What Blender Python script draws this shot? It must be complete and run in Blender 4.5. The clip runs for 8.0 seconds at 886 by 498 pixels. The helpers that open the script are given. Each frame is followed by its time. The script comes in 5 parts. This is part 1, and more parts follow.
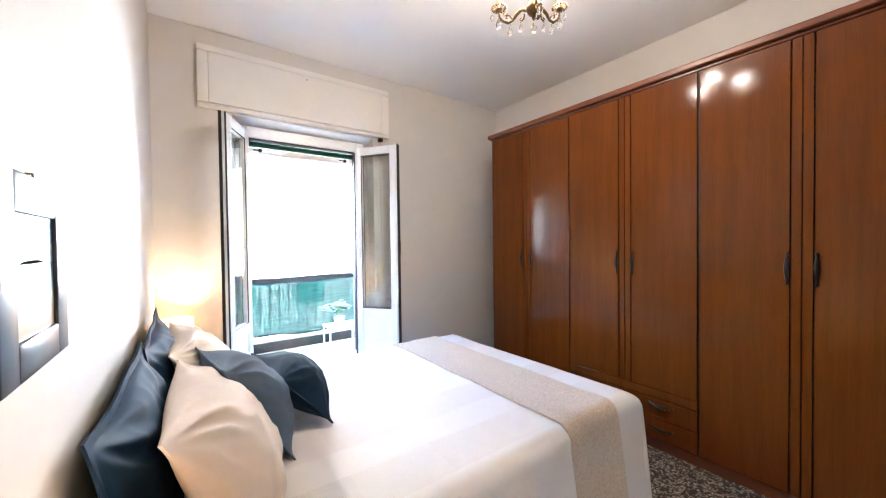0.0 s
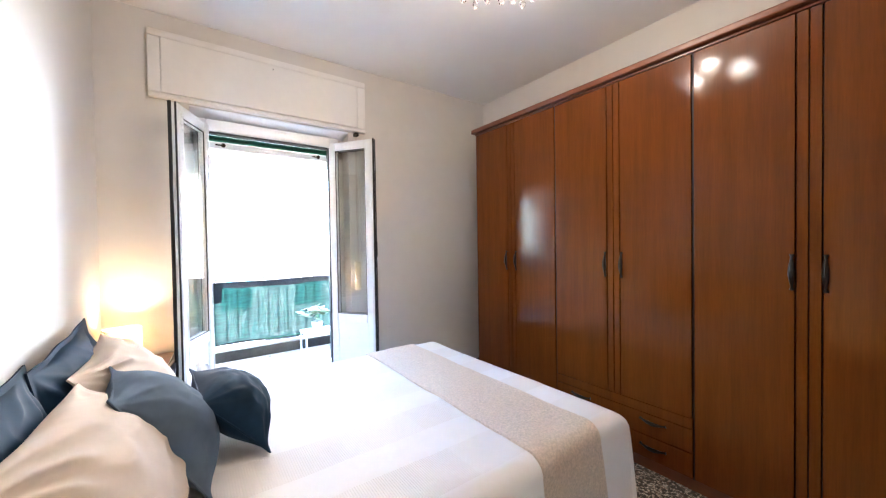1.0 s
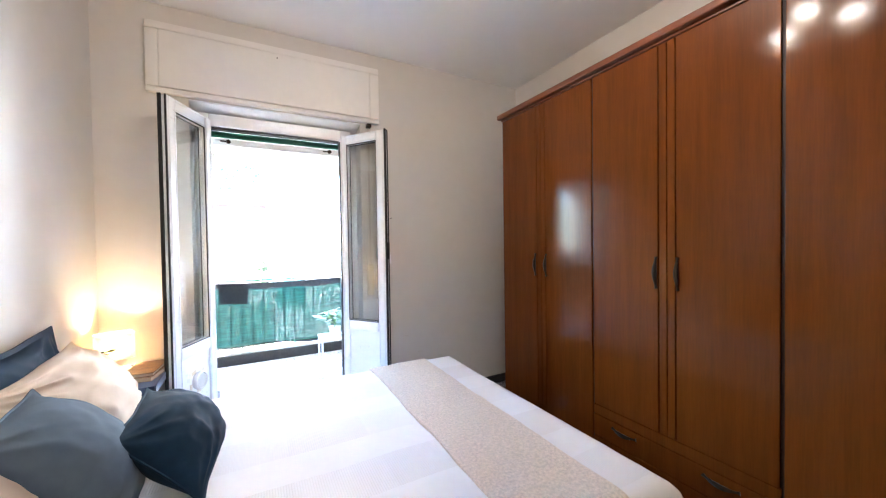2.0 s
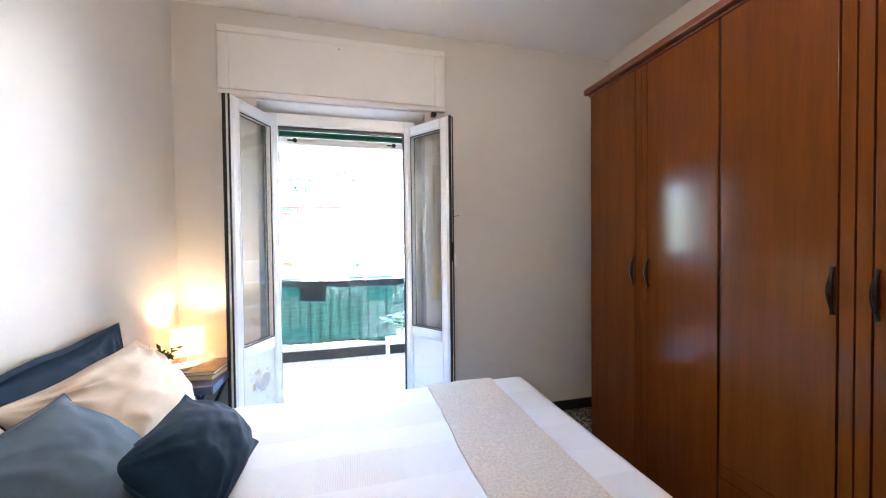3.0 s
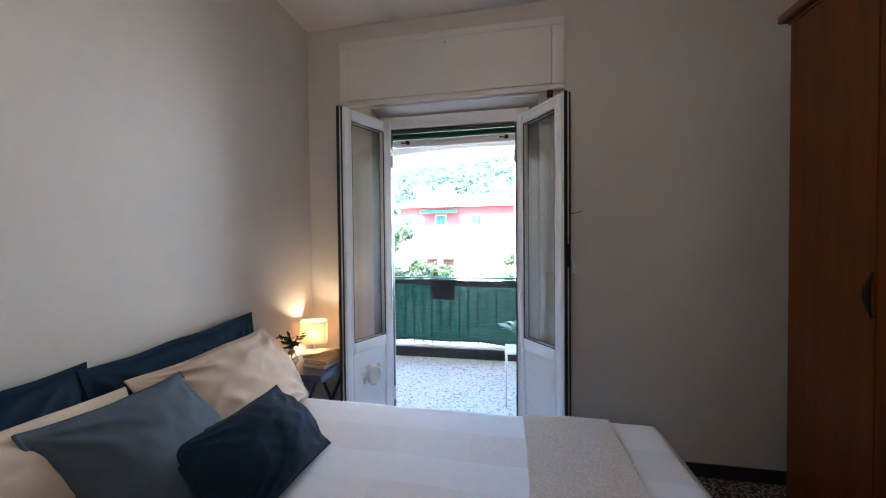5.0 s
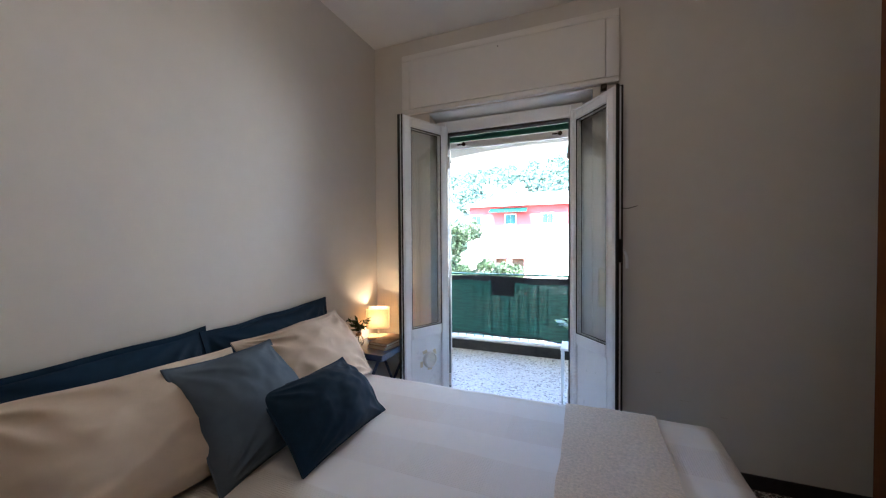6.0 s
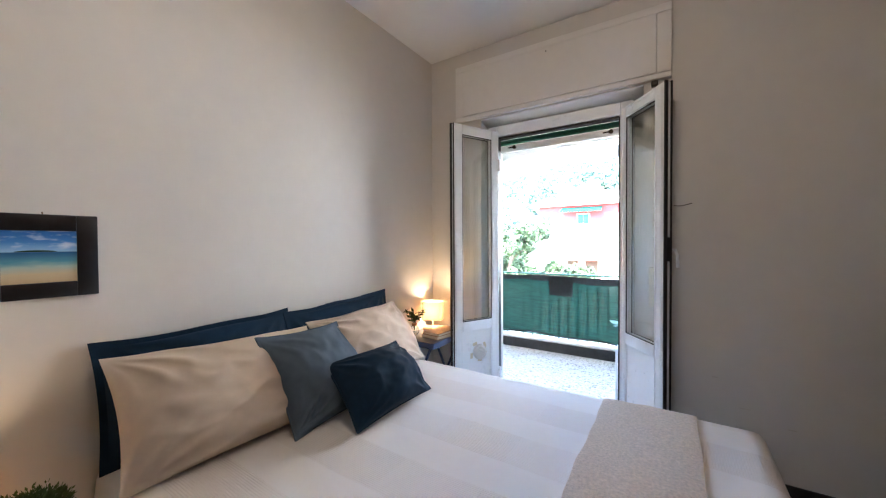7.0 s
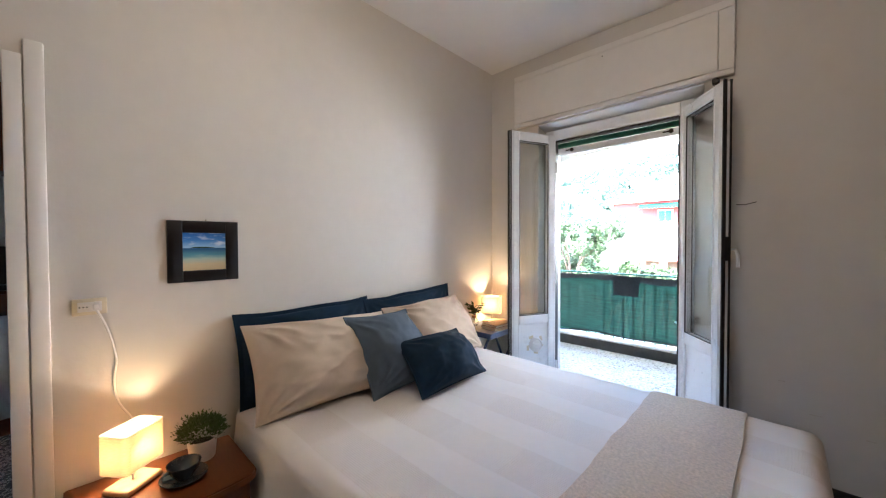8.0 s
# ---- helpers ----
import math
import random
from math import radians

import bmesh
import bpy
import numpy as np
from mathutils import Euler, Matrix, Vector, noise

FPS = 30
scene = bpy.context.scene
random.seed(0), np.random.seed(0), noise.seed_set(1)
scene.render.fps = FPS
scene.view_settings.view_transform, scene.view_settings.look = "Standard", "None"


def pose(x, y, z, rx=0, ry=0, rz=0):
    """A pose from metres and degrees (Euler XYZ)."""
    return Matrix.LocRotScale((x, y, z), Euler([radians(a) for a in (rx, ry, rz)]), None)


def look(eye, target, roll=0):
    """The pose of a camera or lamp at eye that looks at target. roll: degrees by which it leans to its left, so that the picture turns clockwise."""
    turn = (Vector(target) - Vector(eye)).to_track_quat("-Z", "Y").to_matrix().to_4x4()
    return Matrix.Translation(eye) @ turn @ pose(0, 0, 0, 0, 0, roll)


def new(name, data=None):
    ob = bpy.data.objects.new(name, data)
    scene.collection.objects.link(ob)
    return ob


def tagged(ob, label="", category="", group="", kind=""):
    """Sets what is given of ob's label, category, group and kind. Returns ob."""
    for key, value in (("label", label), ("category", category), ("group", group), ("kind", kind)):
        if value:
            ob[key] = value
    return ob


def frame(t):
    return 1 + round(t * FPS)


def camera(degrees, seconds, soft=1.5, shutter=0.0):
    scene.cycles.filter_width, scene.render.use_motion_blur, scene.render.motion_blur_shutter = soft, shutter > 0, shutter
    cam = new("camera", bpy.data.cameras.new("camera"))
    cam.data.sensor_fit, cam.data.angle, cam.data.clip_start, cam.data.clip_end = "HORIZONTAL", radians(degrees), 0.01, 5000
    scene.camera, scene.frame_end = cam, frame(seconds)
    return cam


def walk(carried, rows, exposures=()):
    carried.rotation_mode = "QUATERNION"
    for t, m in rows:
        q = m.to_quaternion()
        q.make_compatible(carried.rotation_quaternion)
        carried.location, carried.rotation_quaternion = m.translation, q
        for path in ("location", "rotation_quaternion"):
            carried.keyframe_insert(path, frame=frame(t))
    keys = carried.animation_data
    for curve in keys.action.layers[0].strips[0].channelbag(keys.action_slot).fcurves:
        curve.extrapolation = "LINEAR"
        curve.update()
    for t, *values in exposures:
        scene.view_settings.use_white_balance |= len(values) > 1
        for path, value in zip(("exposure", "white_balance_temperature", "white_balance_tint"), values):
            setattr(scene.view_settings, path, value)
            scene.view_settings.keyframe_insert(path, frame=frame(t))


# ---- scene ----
cam = camera(102.6, 8.0, soft=1.2)
PATH = [
    (0, (0.203, 0.226, 1.445), (1.367, 1.852, 1.408), -0.7),
    (0.5, (0.272, 0.314, 1.454), (1.459, 1.923, 1.414), -0.8),
    (1, (0.48, 0.289, 1.45), (1.642, 1.917, 1.413), -0.9),
    (2.5, (1.033, 0.61, 1.467), (1.767, 2.47, 1.429), -0.7),
    (3, (1.138, 0.737, 1.47), (1.628, 2.675, 1.432), -0.6),
    (3.5, (1.247, 0.848, 1.493), (1.472, 2.834, 1.453), -0.5),
    (4, (1.304, 0.946, 1.505), (1.328, 2.945, 1.466), -0.4),
    (4.5, (1.41, 1.012, 1.502), (1.238, 3.004, 1.463), -0.5),
    (6, (1.652, 0.872, 1.461), (0.902, 2.726, 1.42), -0.4),
    (6.5, (1.765, 0.83, 1.45), (0.86, 2.613, 1.416), -0.3),
    (7, (1.859, 0.766, 1.444), (0.77, 2.444, 1.41), -0.3),
    (7.5, (1.966, 0.704, 1.43), (0.661, 2.219, 1.397), -0.3),
    (8, (2.064, 0.583, 1.445), (0.685, 2.031, 1.406), -0.2),
]
EXPOSURES = [(0.0, 6.5, 5500, 10), (1.0, 6.42, 5500, 10), (2.5, 6.18, 5550, 10), (3.5, 5.82, 5500, 10), (4.0, 5.3, 5500, 10), (4.5, 4.83, 5500, 10), (6.0, 4.42, 5600, 10), (6.5, 4.8, 5650, 10), (7.0, 5.15, 5700, 10), (7.5, 5.38, 5750, 10), (8.0, 5.22, 5800, 10)]
walk(cam, [(t, look(eye, target, roll)) for t, eye, target, roll in PATH], EXPOSURES)

# ---- world, sun, exposure ----
world = bpy.data.worlds.new("world")
scene.world = world
world.use_nodes = True
wn = world.node_tree.nodes
sky = wn.new("ShaderNodeTexSky")
sky.sky_type = "NISHITA"
sky.sun_disc = False
sky.sun_elevation = radians(52)
sky.sun_rotation = radians(200)
sky.air_density, sky.dust_density, sky.ozone_density = 1.0, 1.6, 1.0
wn["Background"].inputs["Strength"].default_value = 0.15
world.node_tree.links.new(sky.outputs["Color"], wn["Background"].inputs["Color"])

sun = new("sun", bpy.data.lights.new("sun", "SUN"))
sun.data.energy, sun.data.angle, sun.data.color = 2.9, radians(0.5), (1.0, 0.94, 0.86)
# from the south-south-west, 52 degrees up
sun_way = Vector((math.sin(radians(200)) * math.cos(radians(52)), math.cos(radians(200)) * math.cos(radians(52)), math.sin(radians(52))))
sun.matrix_world = look((0, 0, 30), Vector((0, 0, 30)) - sun_way)


def bulb_light(name, where, watts, radius=0.02, colour=(1.0, 0.68, 0.38)):
    """A small warm lamp at the place of a light bulb."""
    ob = new(name, bpy.data.lights.new(name, "POINT"))
    ob.data.energy, ob.data.shadow_soft_size, ob.data.color = watts, radius, colour
    ob.location = where
    return ob


# ---- materials ----
def material(name, colour, rough=0.6, metal=0.0, vary=0.12, scale=6.0, bump=0.0, bump_scale=60.0, stretch=(1, 1, 1),
             second=None, coat=0.0, sheen=0.0, coat_rough=0.17):
    """A procedural surface: colour that wanders at two scales, relief and gloss that wanders with it."""
    m = bpy.data.materials.new(name)
    m.use_nodes = True
    nt = m.node_tree
    b = nt.nodes["Principled BSDF"]
    b.inputs["Roughness"].default_value = rough
    b.inputs["Metallic"].default_value = metal
    b.inputs["Coat Weight"].default_value = coat
    b.inputs["Coat Roughness"].default_value = coat_rough
    b.inputs["Sheen Weight"].default_value = sheen
    at = nt.nodes.new("ShaderNodeTexCoord")
    mp = nt.nodes.new("ShaderNodeMapping")
    mp.inputs["Scale"].default_value = stretch
    nt.links.new(at.outputs["Object"], mp.inputs["Vector"])
    n1 = nt.nodes.new("ShaderNodeTexNoise")
    n1.inputs["Scale"].default_value, n1.inputs["Detail"].default_value = scale, 6.0
    n2 = nt.nodes.new("ShaderNodeTexNoise")
    n2.inputs["Scale"].default_value, n2.inputs["Detail"].default_value = scale * 9, 3.0
    add = nt.nodes.new("ShaderNodeMix")
    add.inputs["Factor"].default_value = 0.4
    ramp = nt.nodes.new("ShaderNodeValToRGB")
    dark = tuple(c * (1 - vary) for c in colour) if second is None else second
    light = tuple(min(1.0, c * (1 + vary)) for c in colour) if second is None else colour
    ramp.color_ramp.elements[0].position, ramp.color_ramp.elements[1].position = 0.32, 0.68
    ramp.color_ramp.elements[0].color, ramp.color_ramp.elements[1].color = (*dark, 1), (*light, 1)
    for n in (n1, n2):
        nt.links.new(mp.outputs["Vector"], n.inputs["Vector"])
    nt.links.new(n1.outputs["Fac"], add.inputs["A"])
    nt.links.new(n2.outputs["Fac"], add.inputs["B"])
    nt.links.new(add.outputs["Result"], ramp.inputs["Fac"])
    nt.links.new(ramp.outputs["Color"], b.inputs["Base Color"])
    rr = nt.nodes.new("ShaderNodeMapRange")
    rr.inputs["To Min"].default_value, rr.inputs["To Max"].default_value = max(0.02, rough - 0.06), min(1.0, rough + 0.08)
    nt.links.new(add.outputs["Result"], rr.inputs["Value"])
    nt.links.new(rr.outputs["Result"], b.inputs["Roughness"])
    if bump:
        n3 = nt.nodes.new("ShaderNodeTexNoise")
        n3.inputs["Scale"].default_value, n3.inputs["Detail"].default_value = bump_scale, 4.0
        nt.links.new(mp.outputs["Vector"], n3.inputs["Vector"])
        bp = nt.nodes.new("ShaderNodeBump")
        bp.inputs["Strength"].default_value, bp.inputs["Distance"].default_value = bump, 0.004
        nt.links.new(n3.outputs["Fac"], bp.inputs["Height"])
        nt.links.new(bp.outputs["Normal"], b.inputs["Normal"])
    return m


def terrazzo(name, paste, chips, scale, rough=0.3):
    """Marble chips of several colours set in a dark or light paste."""
    m = bpy.data.materials.new(name)
    m.use_nodes = True
    nt = m.node_tree
    b = nt.nodes["Principled BSDF"]
    b.inputs["Roughness"].default_value = rough
    at = nt.nodes.new("ShaderNodeTexCoord")
    wob = nt.nodes.new("ShaderNodeTexNoise")
    wob.inputs["Scale"].default_value = scale * 1.3
    mix = nt.nodes.new("ShaderNodeMix")
    mix.data_type = "RGBA"
    mix.blend_type = "LINEAR_LIGHT"
    mix.inputs["Factor"].default_value = 0.012
    nt.links.new(at.outputs["Object"], wob.inputs["Vector"])
    nt.links.new(at.outputs["Object"], mix.inputs["A"])
    nt.links.new(wob.outputs["Color"], mix.inputs["B"])
    v = nt.nodes.new("ShaderNodeTexVoronoi")
    v.inputs["Scale"].default_value = scale
    e = nt.nodes.new("ShaderNodeTexVoronoi")
    e.feature = "DISTANCE_TO_EDGE"
    e.inputs["Scale"].default_value = scale
    nt.links.new(mix.outputs["Result"], v.inputs["Vector"])
    nt.links.new(mix.outputs["Result"], e.inputs["Vector"])
    sep = nt.nodes.new("ShaderNodeSeparateColor")
    nt.links.new(v.outputs["Color"], sep.inputs["Color"])
    ramp = nt.nodes.new("ShaderNodeValToRGB")
    ramp.color_ramp.interpolation = "CONSTANT"
    for k, c in enumerate(chips):
        el = ramp.color_ramp.elements[k] if k < 2 else ramp.color_ramp.elements.new(k / len(chips))
        el.position, el.color = k / len(chips), (*c, 1)
    nt.links.new(sep.outputs["Red"], ramp.inputs["Fac"])
    edge = nt.nodes.new("ShaderNodeMapRange")
    edge.inputs["From Min"].default_value, edge.inputs["From Max"].default_value = 0.06, 0.12
    nt.links.new(e.outputs["Distance"], edge.inputs["Value"])
    out = nt.nodes.new("ShaderNodeMix")
    out.data_type = "RGBA"
    out.inputs["A"].default_value = (*paste, 1)
    nt.links.new(edge.outputs["Result"], out.inputs["Factor"])
    nt.links.new(ramp.outputs["Color"], out.inputs["B"])
    nt.links.new(out.outputs["Result"], b.inputs["Base Color"])
    return m


def weave(name, colour, across=220.0, strength=0.3, vary=0.08, bands=0.0, rough=0.9, sheen=0.15, fleck=3.0, crease=0.22, warp=1.5):
    """Cloth: two crossing sets of threads, with waffle bands at a spacing in metres where it has them."""
    m = material(name, colour, rough, vary=vary, scale=fleck, sheen=sheen)
    nt = m.node_tree
    b = nt.nodes["Principled BSDF"]
    b.inputs["Specular IOR Level"].default_value = 0.12
    at = nt.nodes.new("ShaderNodeTexCoord")
    total = None
    for axis in ("X", "Y") if bands else ("X", "Y", "Z"):
        w = nt.nodes.new("ShaderNodeTexWave")
        w.bands_direction = axis
        w.inputs["Scale"].default_value = across / 20.0
        w.inputs["Distortion"].default_value = 0.0 if bands else warp
        w.inputs["Detail Scale"].default_value = 3.0
        nt.links.new(at.outputs["Object"], w.inputs["Vector"])
        if total is None:
            total = w.outputs["Fac"]
        else:
            a = nt.nodes.new("ShaderNodeMath")
            a.operation = "ADD"
            nt.links.new(total, a.inputs[0])
            nt.links.new(w.outputs["Fac"], a.inputs[1])
            total = a.outputs[0]
    if bands:
        # waffle strips along the bed, dense and light by turns, with plain cloth between
        sep = nt.nodes.new("ShaderNodeSeparateXYZ")
        nt.links.new(at.outputs["Object"], sep.inputs["Vector"])

        def calc(op, a, b):
            n = nt.nodes.new("ShaderNodeMath")
            n.operation = op
            for k, v in enumerate((a, b)):
                if isinstance(v, (int, float)):
                    n.inputs[k].default_value = v
                else:
                    nt.links.new(v, n.inputs[k])
            return n.outputs[0]
        phase = calc("MODULO", calc("DIVIDE", calc("ADD", sep.outputs["Y"], 10 * bands - 2.39), bands), 1.0)
        strip = calc("LESS_THAN", phase, 0.55)
        row = calc("FLOOR", calc("DIVIDE", calc("ADD", sep.outputs["Y"], 10 * bands - 2.39), bands), 0.0)
        turn = calc("MODULO", calc("ADD", calc("DIVIDE", sep.outputs["X"], 0.66), calc("MULTIPLY", row, 0.5)), 1.0)
        dense = calc("ADD", calc("MULTIPLY", calc("LESS_THAN", turn, 0.5), 0.35), 0.65)
        mask = calc("MULTIPLY", strip, dense)
        total = calc("MULTIPLY", total, calc("ADD", mask, 0.04))
        old = b.inputs["Base Color"].links[0].from_socket
        tone = nt.nodes.new("ShaderNodeMix")
        tone.data_type, tone.blend_type = "RGBA", "MULTIPLY"
        tone.inputs["B"].default_value = (0.945, 0.93, 0.915, 1)
        nt.links.new(mask, tone.inputs["Factor"])
        nt.links.new(old, tone.inputs["A"])
        nt.links.new(tone.outputs["Result"], b.inputs["Base Color"])
    creases = nt.nodes.new("ShaderNodeTexNoise")
    creases.noise_type = "RIDGED_MULTIFRACTAL"
    creases.inputs["Scale"].default_value, creases.inputs["Detail"].default_value = 4.5, 2.5
    creases.inputs["Distortion"].default_value = 0.6
    nt.links.new(at.outputs["Object"], creases.inputs["Vector"])
    b1 = nt.nodes.new("ShaderNodeBump")
    b1.inputs["Strength"].default_value, b1.inputs["Distance"].default_value = crease, 0.012
    nt.links.new(creases.outputs["Fac"], b1.inputs["Height"])
    b2 = nt.nodes.new("ShaderNodeBump")
    b2.inputs["Strength"].default_value, b2.inputs["Distance"].default_value = strength, 0.002
    nt.links.new(total, b2.inputs["Height"])
    nt.links.new(b1.outputs["Normal"], b2.inputs["Normal"])
    nt.links.new(b2.outputs["Normal"], b.inputs["Normal"])
    return m


def glow(name, colour, strength):
    m = bpy.data.materials.new(name)
    m.use_nodes = True
    b = m.node_tree.nodes["Principled BSDF"]
    b.inputs["Base Color"].default_value = (*colour, 1)
    b.inputs["Emission Color"].default_value = (*colour, 1)
    b.inputs["Emission Strength"].default_value = strength
    return m


def clear_glass(name, tint=(1, 1, 1), rough=0.0):
    m = bpy.data.materials.new(name)
    m.use_nodes = True
    b = m.node_tree.nodes["Principled BSDF"]
    b.inputs["Base Color"].default_value = (*tint, 1)
    b.inputs["Transmission Weight"].default_value = 1.0
    b.inputs["Roughness"].default_value = rough
    b.inputs["IOR"].default_value = 1.45
    return m


def pane_glass(name, tint=(0.985, 0.995, 0.99)):
    """A thin flat sheet: light goes straight through, each surface mirrors a little, more at a slant."""
    m = bpy.data.materials.new(name)
    m.use_nodes = True
    nt = m.node_tree
    nt.nodes.remove(nt.nodes["Principled BSDF"])
    clear, gloss, mx = nt.nodes.new("ShaderNodeBsdfTransparent"), nt.nodes.new("ShaderNodeBsdfGlossy"), nt.nodes.new("ShaderNodeMixShader")
    clear.inputs["Color"].default_value = (*tint, 1)
    gloss.inputs["Roughness"].default_value = 0.0
    slant, power, lift = nt.nodes.new("ShaderNodeLayerWeight"), nt.nodes.new("ShaderNodeMath"), nt.nodes.new("ShaderNodeMath")
    power.operation, lift.operation = "POWER", "MULTIPLY_ADD"
    power.inputs[1].default_value = 5.0
    lift.inputs[1].default_value, lift.inputs[2].default_value = 0.95, 0.05
    nt.links.new(slant.outputs["Facing"], power.inputs[0])
    nt.links.new(power.outputs[0], lift.inputs[0])
    nt.links.new(lift.outputs[0], mx.inputs["Fac"])
    nt.links.new(clear.outputs["BSDF"], mx.inputs[1])
    nt.links.new(gloss.outputs["BSDF"], mx.inputs[2])
    nt.links.new(mx.outputs["Shader"], nt.nodes["Material Output"].inputs["Surface"])
    return m


def shade_cloth(name, colour):
    """Thin pale linen that lets part of the light through."""
    m = bpy.data.materials.new(name)
    m.use_nodes = True
    nt = m.node_tree
    nt.nodes.remove(nt.nodes["Principled BSDF"])
    d, t, mx = nt.nodes.new("ShaderNodeBsdfDiffuse"), nt.nodes.new("ShaderNodeBsdfTranslucent"), nt.nodes.new("ShaderNodeMixShader")
    w = nt.nodes.new("ShaderNodeTexNoise")
    at, mp = nt.nodes.new("ShaderNodeTexCoord"), nt.nodes.new("ShaderNodeMapping")
    mp.inputs["Scale"].default_value = (1, 1, 8)
    w.inputs["Scale"].default_value = 60
    ramp = nt.nodes.new("ShaderNodeValToRGB")
    ramp.color_ramp.elements[0].color = (*[c * 0.66 for c in colour], 1)
    ramp.color_ramp.elements[1].color = (*colour, 1)
    nt.links.new(at.outputs["Object"], mp.inputs["Vector"])
    nt.links.new(mp.outputs["Vector"], w.inputs["Vector"])
    nt.links.new(w.outputs["Fac"], ramp.inputs["Fac"])
    for s in (d, t):
        nt.links.new(ramp.outputs["Color"], s.inputs["Color"])
    mx.inputs["Fac"].default_value = 0.07
    nt.links.new(d.outputs["BSDF"], mx.inputs[1])
    nt.links.new(t.outputs["BSDF"], mx.inputs[2])
    nt.links.new(mx.outputs["Shader"], nt.nodes["Material Output"].inputs["Surface"])
    return m


WALL = material("wall_paint", (0.635, 0.598, 0.550), 0.6, vary=0.03, scale=1.3, bump=0.12, bump_scale=45)
CEIL = material("ceiling_paint", (0.83, 0.815, 0.79), 0.85, vary=0.02, scale=1.1, bump=0.1, bump_scale=40)
TRIM = material("cream_paint", (0.75, 0.72, 0.68), 0.5, vary=0.03, scale=2.0, bump=0.05)
WHITE = material("white_lacquer", (0.82, 0.83, 0.84), 0.28, vary=0.025, scale=4.0)
BLACK = material("black_rubber", (0.012, 0.012, 0.014), 0.45, vary=0.2)
SKIRT = material("black_skirting", (0.02, 0.018, 0.018), 0.3, vary=0.4, scale=30)
FLOOR = terrazzo("terrazzo", (0.022, 0.018, 0.016), [(0.02, 0.018, 0.017), (0.60, 0.53, 0.44), (0.024, 0.018, 0.016), (0.66, 0.60, 0.52), (0.12, 0.07, 0.05), (0.56, 0.48, 0.38), (0.02, 0.02, 0.02), (0.7, 0.65, 0.58)], 78.0)
BALC = terrazzo("balcony_terrazzo", (0.64, 0.63, 0.62), [(0.74, 0.73, 0.71), (0.66, 0.62, 0.58), (0.24, 0.22, 0.21), (0.76, 0.75, 0.74), (0.55, 0.50, 0.46), (0.78, 0.77, 0.76)], 55.0, 0.55)
WOOD = material("cherry_veneer", (0.138, 0.0378, 0.0060), 0.11, vary=0.2, scale=2.2, stretch=(9, 9, 0.45), second=(0.095, 0.0250, 0.0041), coat=0.04, bump=0.04, bump_scale=24, coat_rough=0.11)
WOOD.node_tree.nodes["Principled BSDF"].inputs["Specular IOR Level"].default_value = 0.22
WOODD = material("dark_cherry", (0.15, 0.042, 0.014), 0.3, vary=0.2, scale=4, stretch=(4, 0.6, 4), coat=0.3)
GROOVE = material("dark_groove", (0.02, 0.008, 0.004), 0.6)
BRONZE = material("black_bronze", (0.028, 0.022, 0.018), 0.32, metal=0.85, vary=0.4, scale=60)
BRASS = material("aged_brass", (0.17, 0.105, 0.042), 0.35, metal=0.9, vary=0.45, scale=50, bump=0.2, bump_scale=120)
STAND = material("orange_wood", (0.155, 0.043, 0.010), 0.3, vary=0.2, scale=3, stretch=(1, 6, 6), second=(0.10, 0.027, 0.0062), coat=0.2)
ASH = material("pale_wood", (0.52, 0.33, 0.17), 0.5, vary=0.2, scale=5, stretch=(8, 1.2, 8))
SPREAD = weave("white_bedspread", (0.78, 0.75, 0.72), across=720.0, strength=0.4, vary=0.02, bands=0.38, crease=0.12)
RUNNER = weave("oatmeal_wool", (0.68, 0.57, 0.455), across=1100.0, strength=0.6, vary=0.22, rough=0.95, sheen=0.12, fleck=95.0, crease=0.06, warp=8.0)
NAVY = weave("navy_cotton", (0.007, 0.022, 0.046), across=1500, strength=0.015, vary=0.2, rough=0.7, sheen=0.0, crease=0.35)
NAVYD = weave("dark_navy_cotton", (0.009, 0.024, 0.047), across=1700, strength=0.015, vary=0.25, rough=0.85, sheen=0.03, crease=0.22)
GREY = weave("slate_blue_cotton", (0.095, 0.125, 0.165), across=1300, strength=0.015, vary=0.12, rough=0.88, sheen=0.0, crease=0.3)
BEIGE = weave("sand_cotton", (0.60, 0.49, 0.385), across=1500, strength=0.015, vary=0.06, rough=0.85, crease=0.6)
GLASS = pane_glass("pane_glass")
CRYSTAL = clear_glass("crystal", (0.98, 0.97, 0.95))
LINEN = shade_cloth("linen_shade", (0.62, 0.50, 0.36))
BULB = glow("lit_bulb", (1.0, 0.72, 0.42), 1.0)
WAX = material("candle_sleeve", (0.8, 0.68, 0.38), 0.5)
GREEN = material("green_paint", (0.012, 0.13, 0.075), 0.4, vary=0.2)
NET = material("green_shade_net", (0.008, 0.030, 0.022), 0.75, vary=0.6, scale=7, stretch=(1.0, 1, 7), bump=0.3, bump_scale=180)
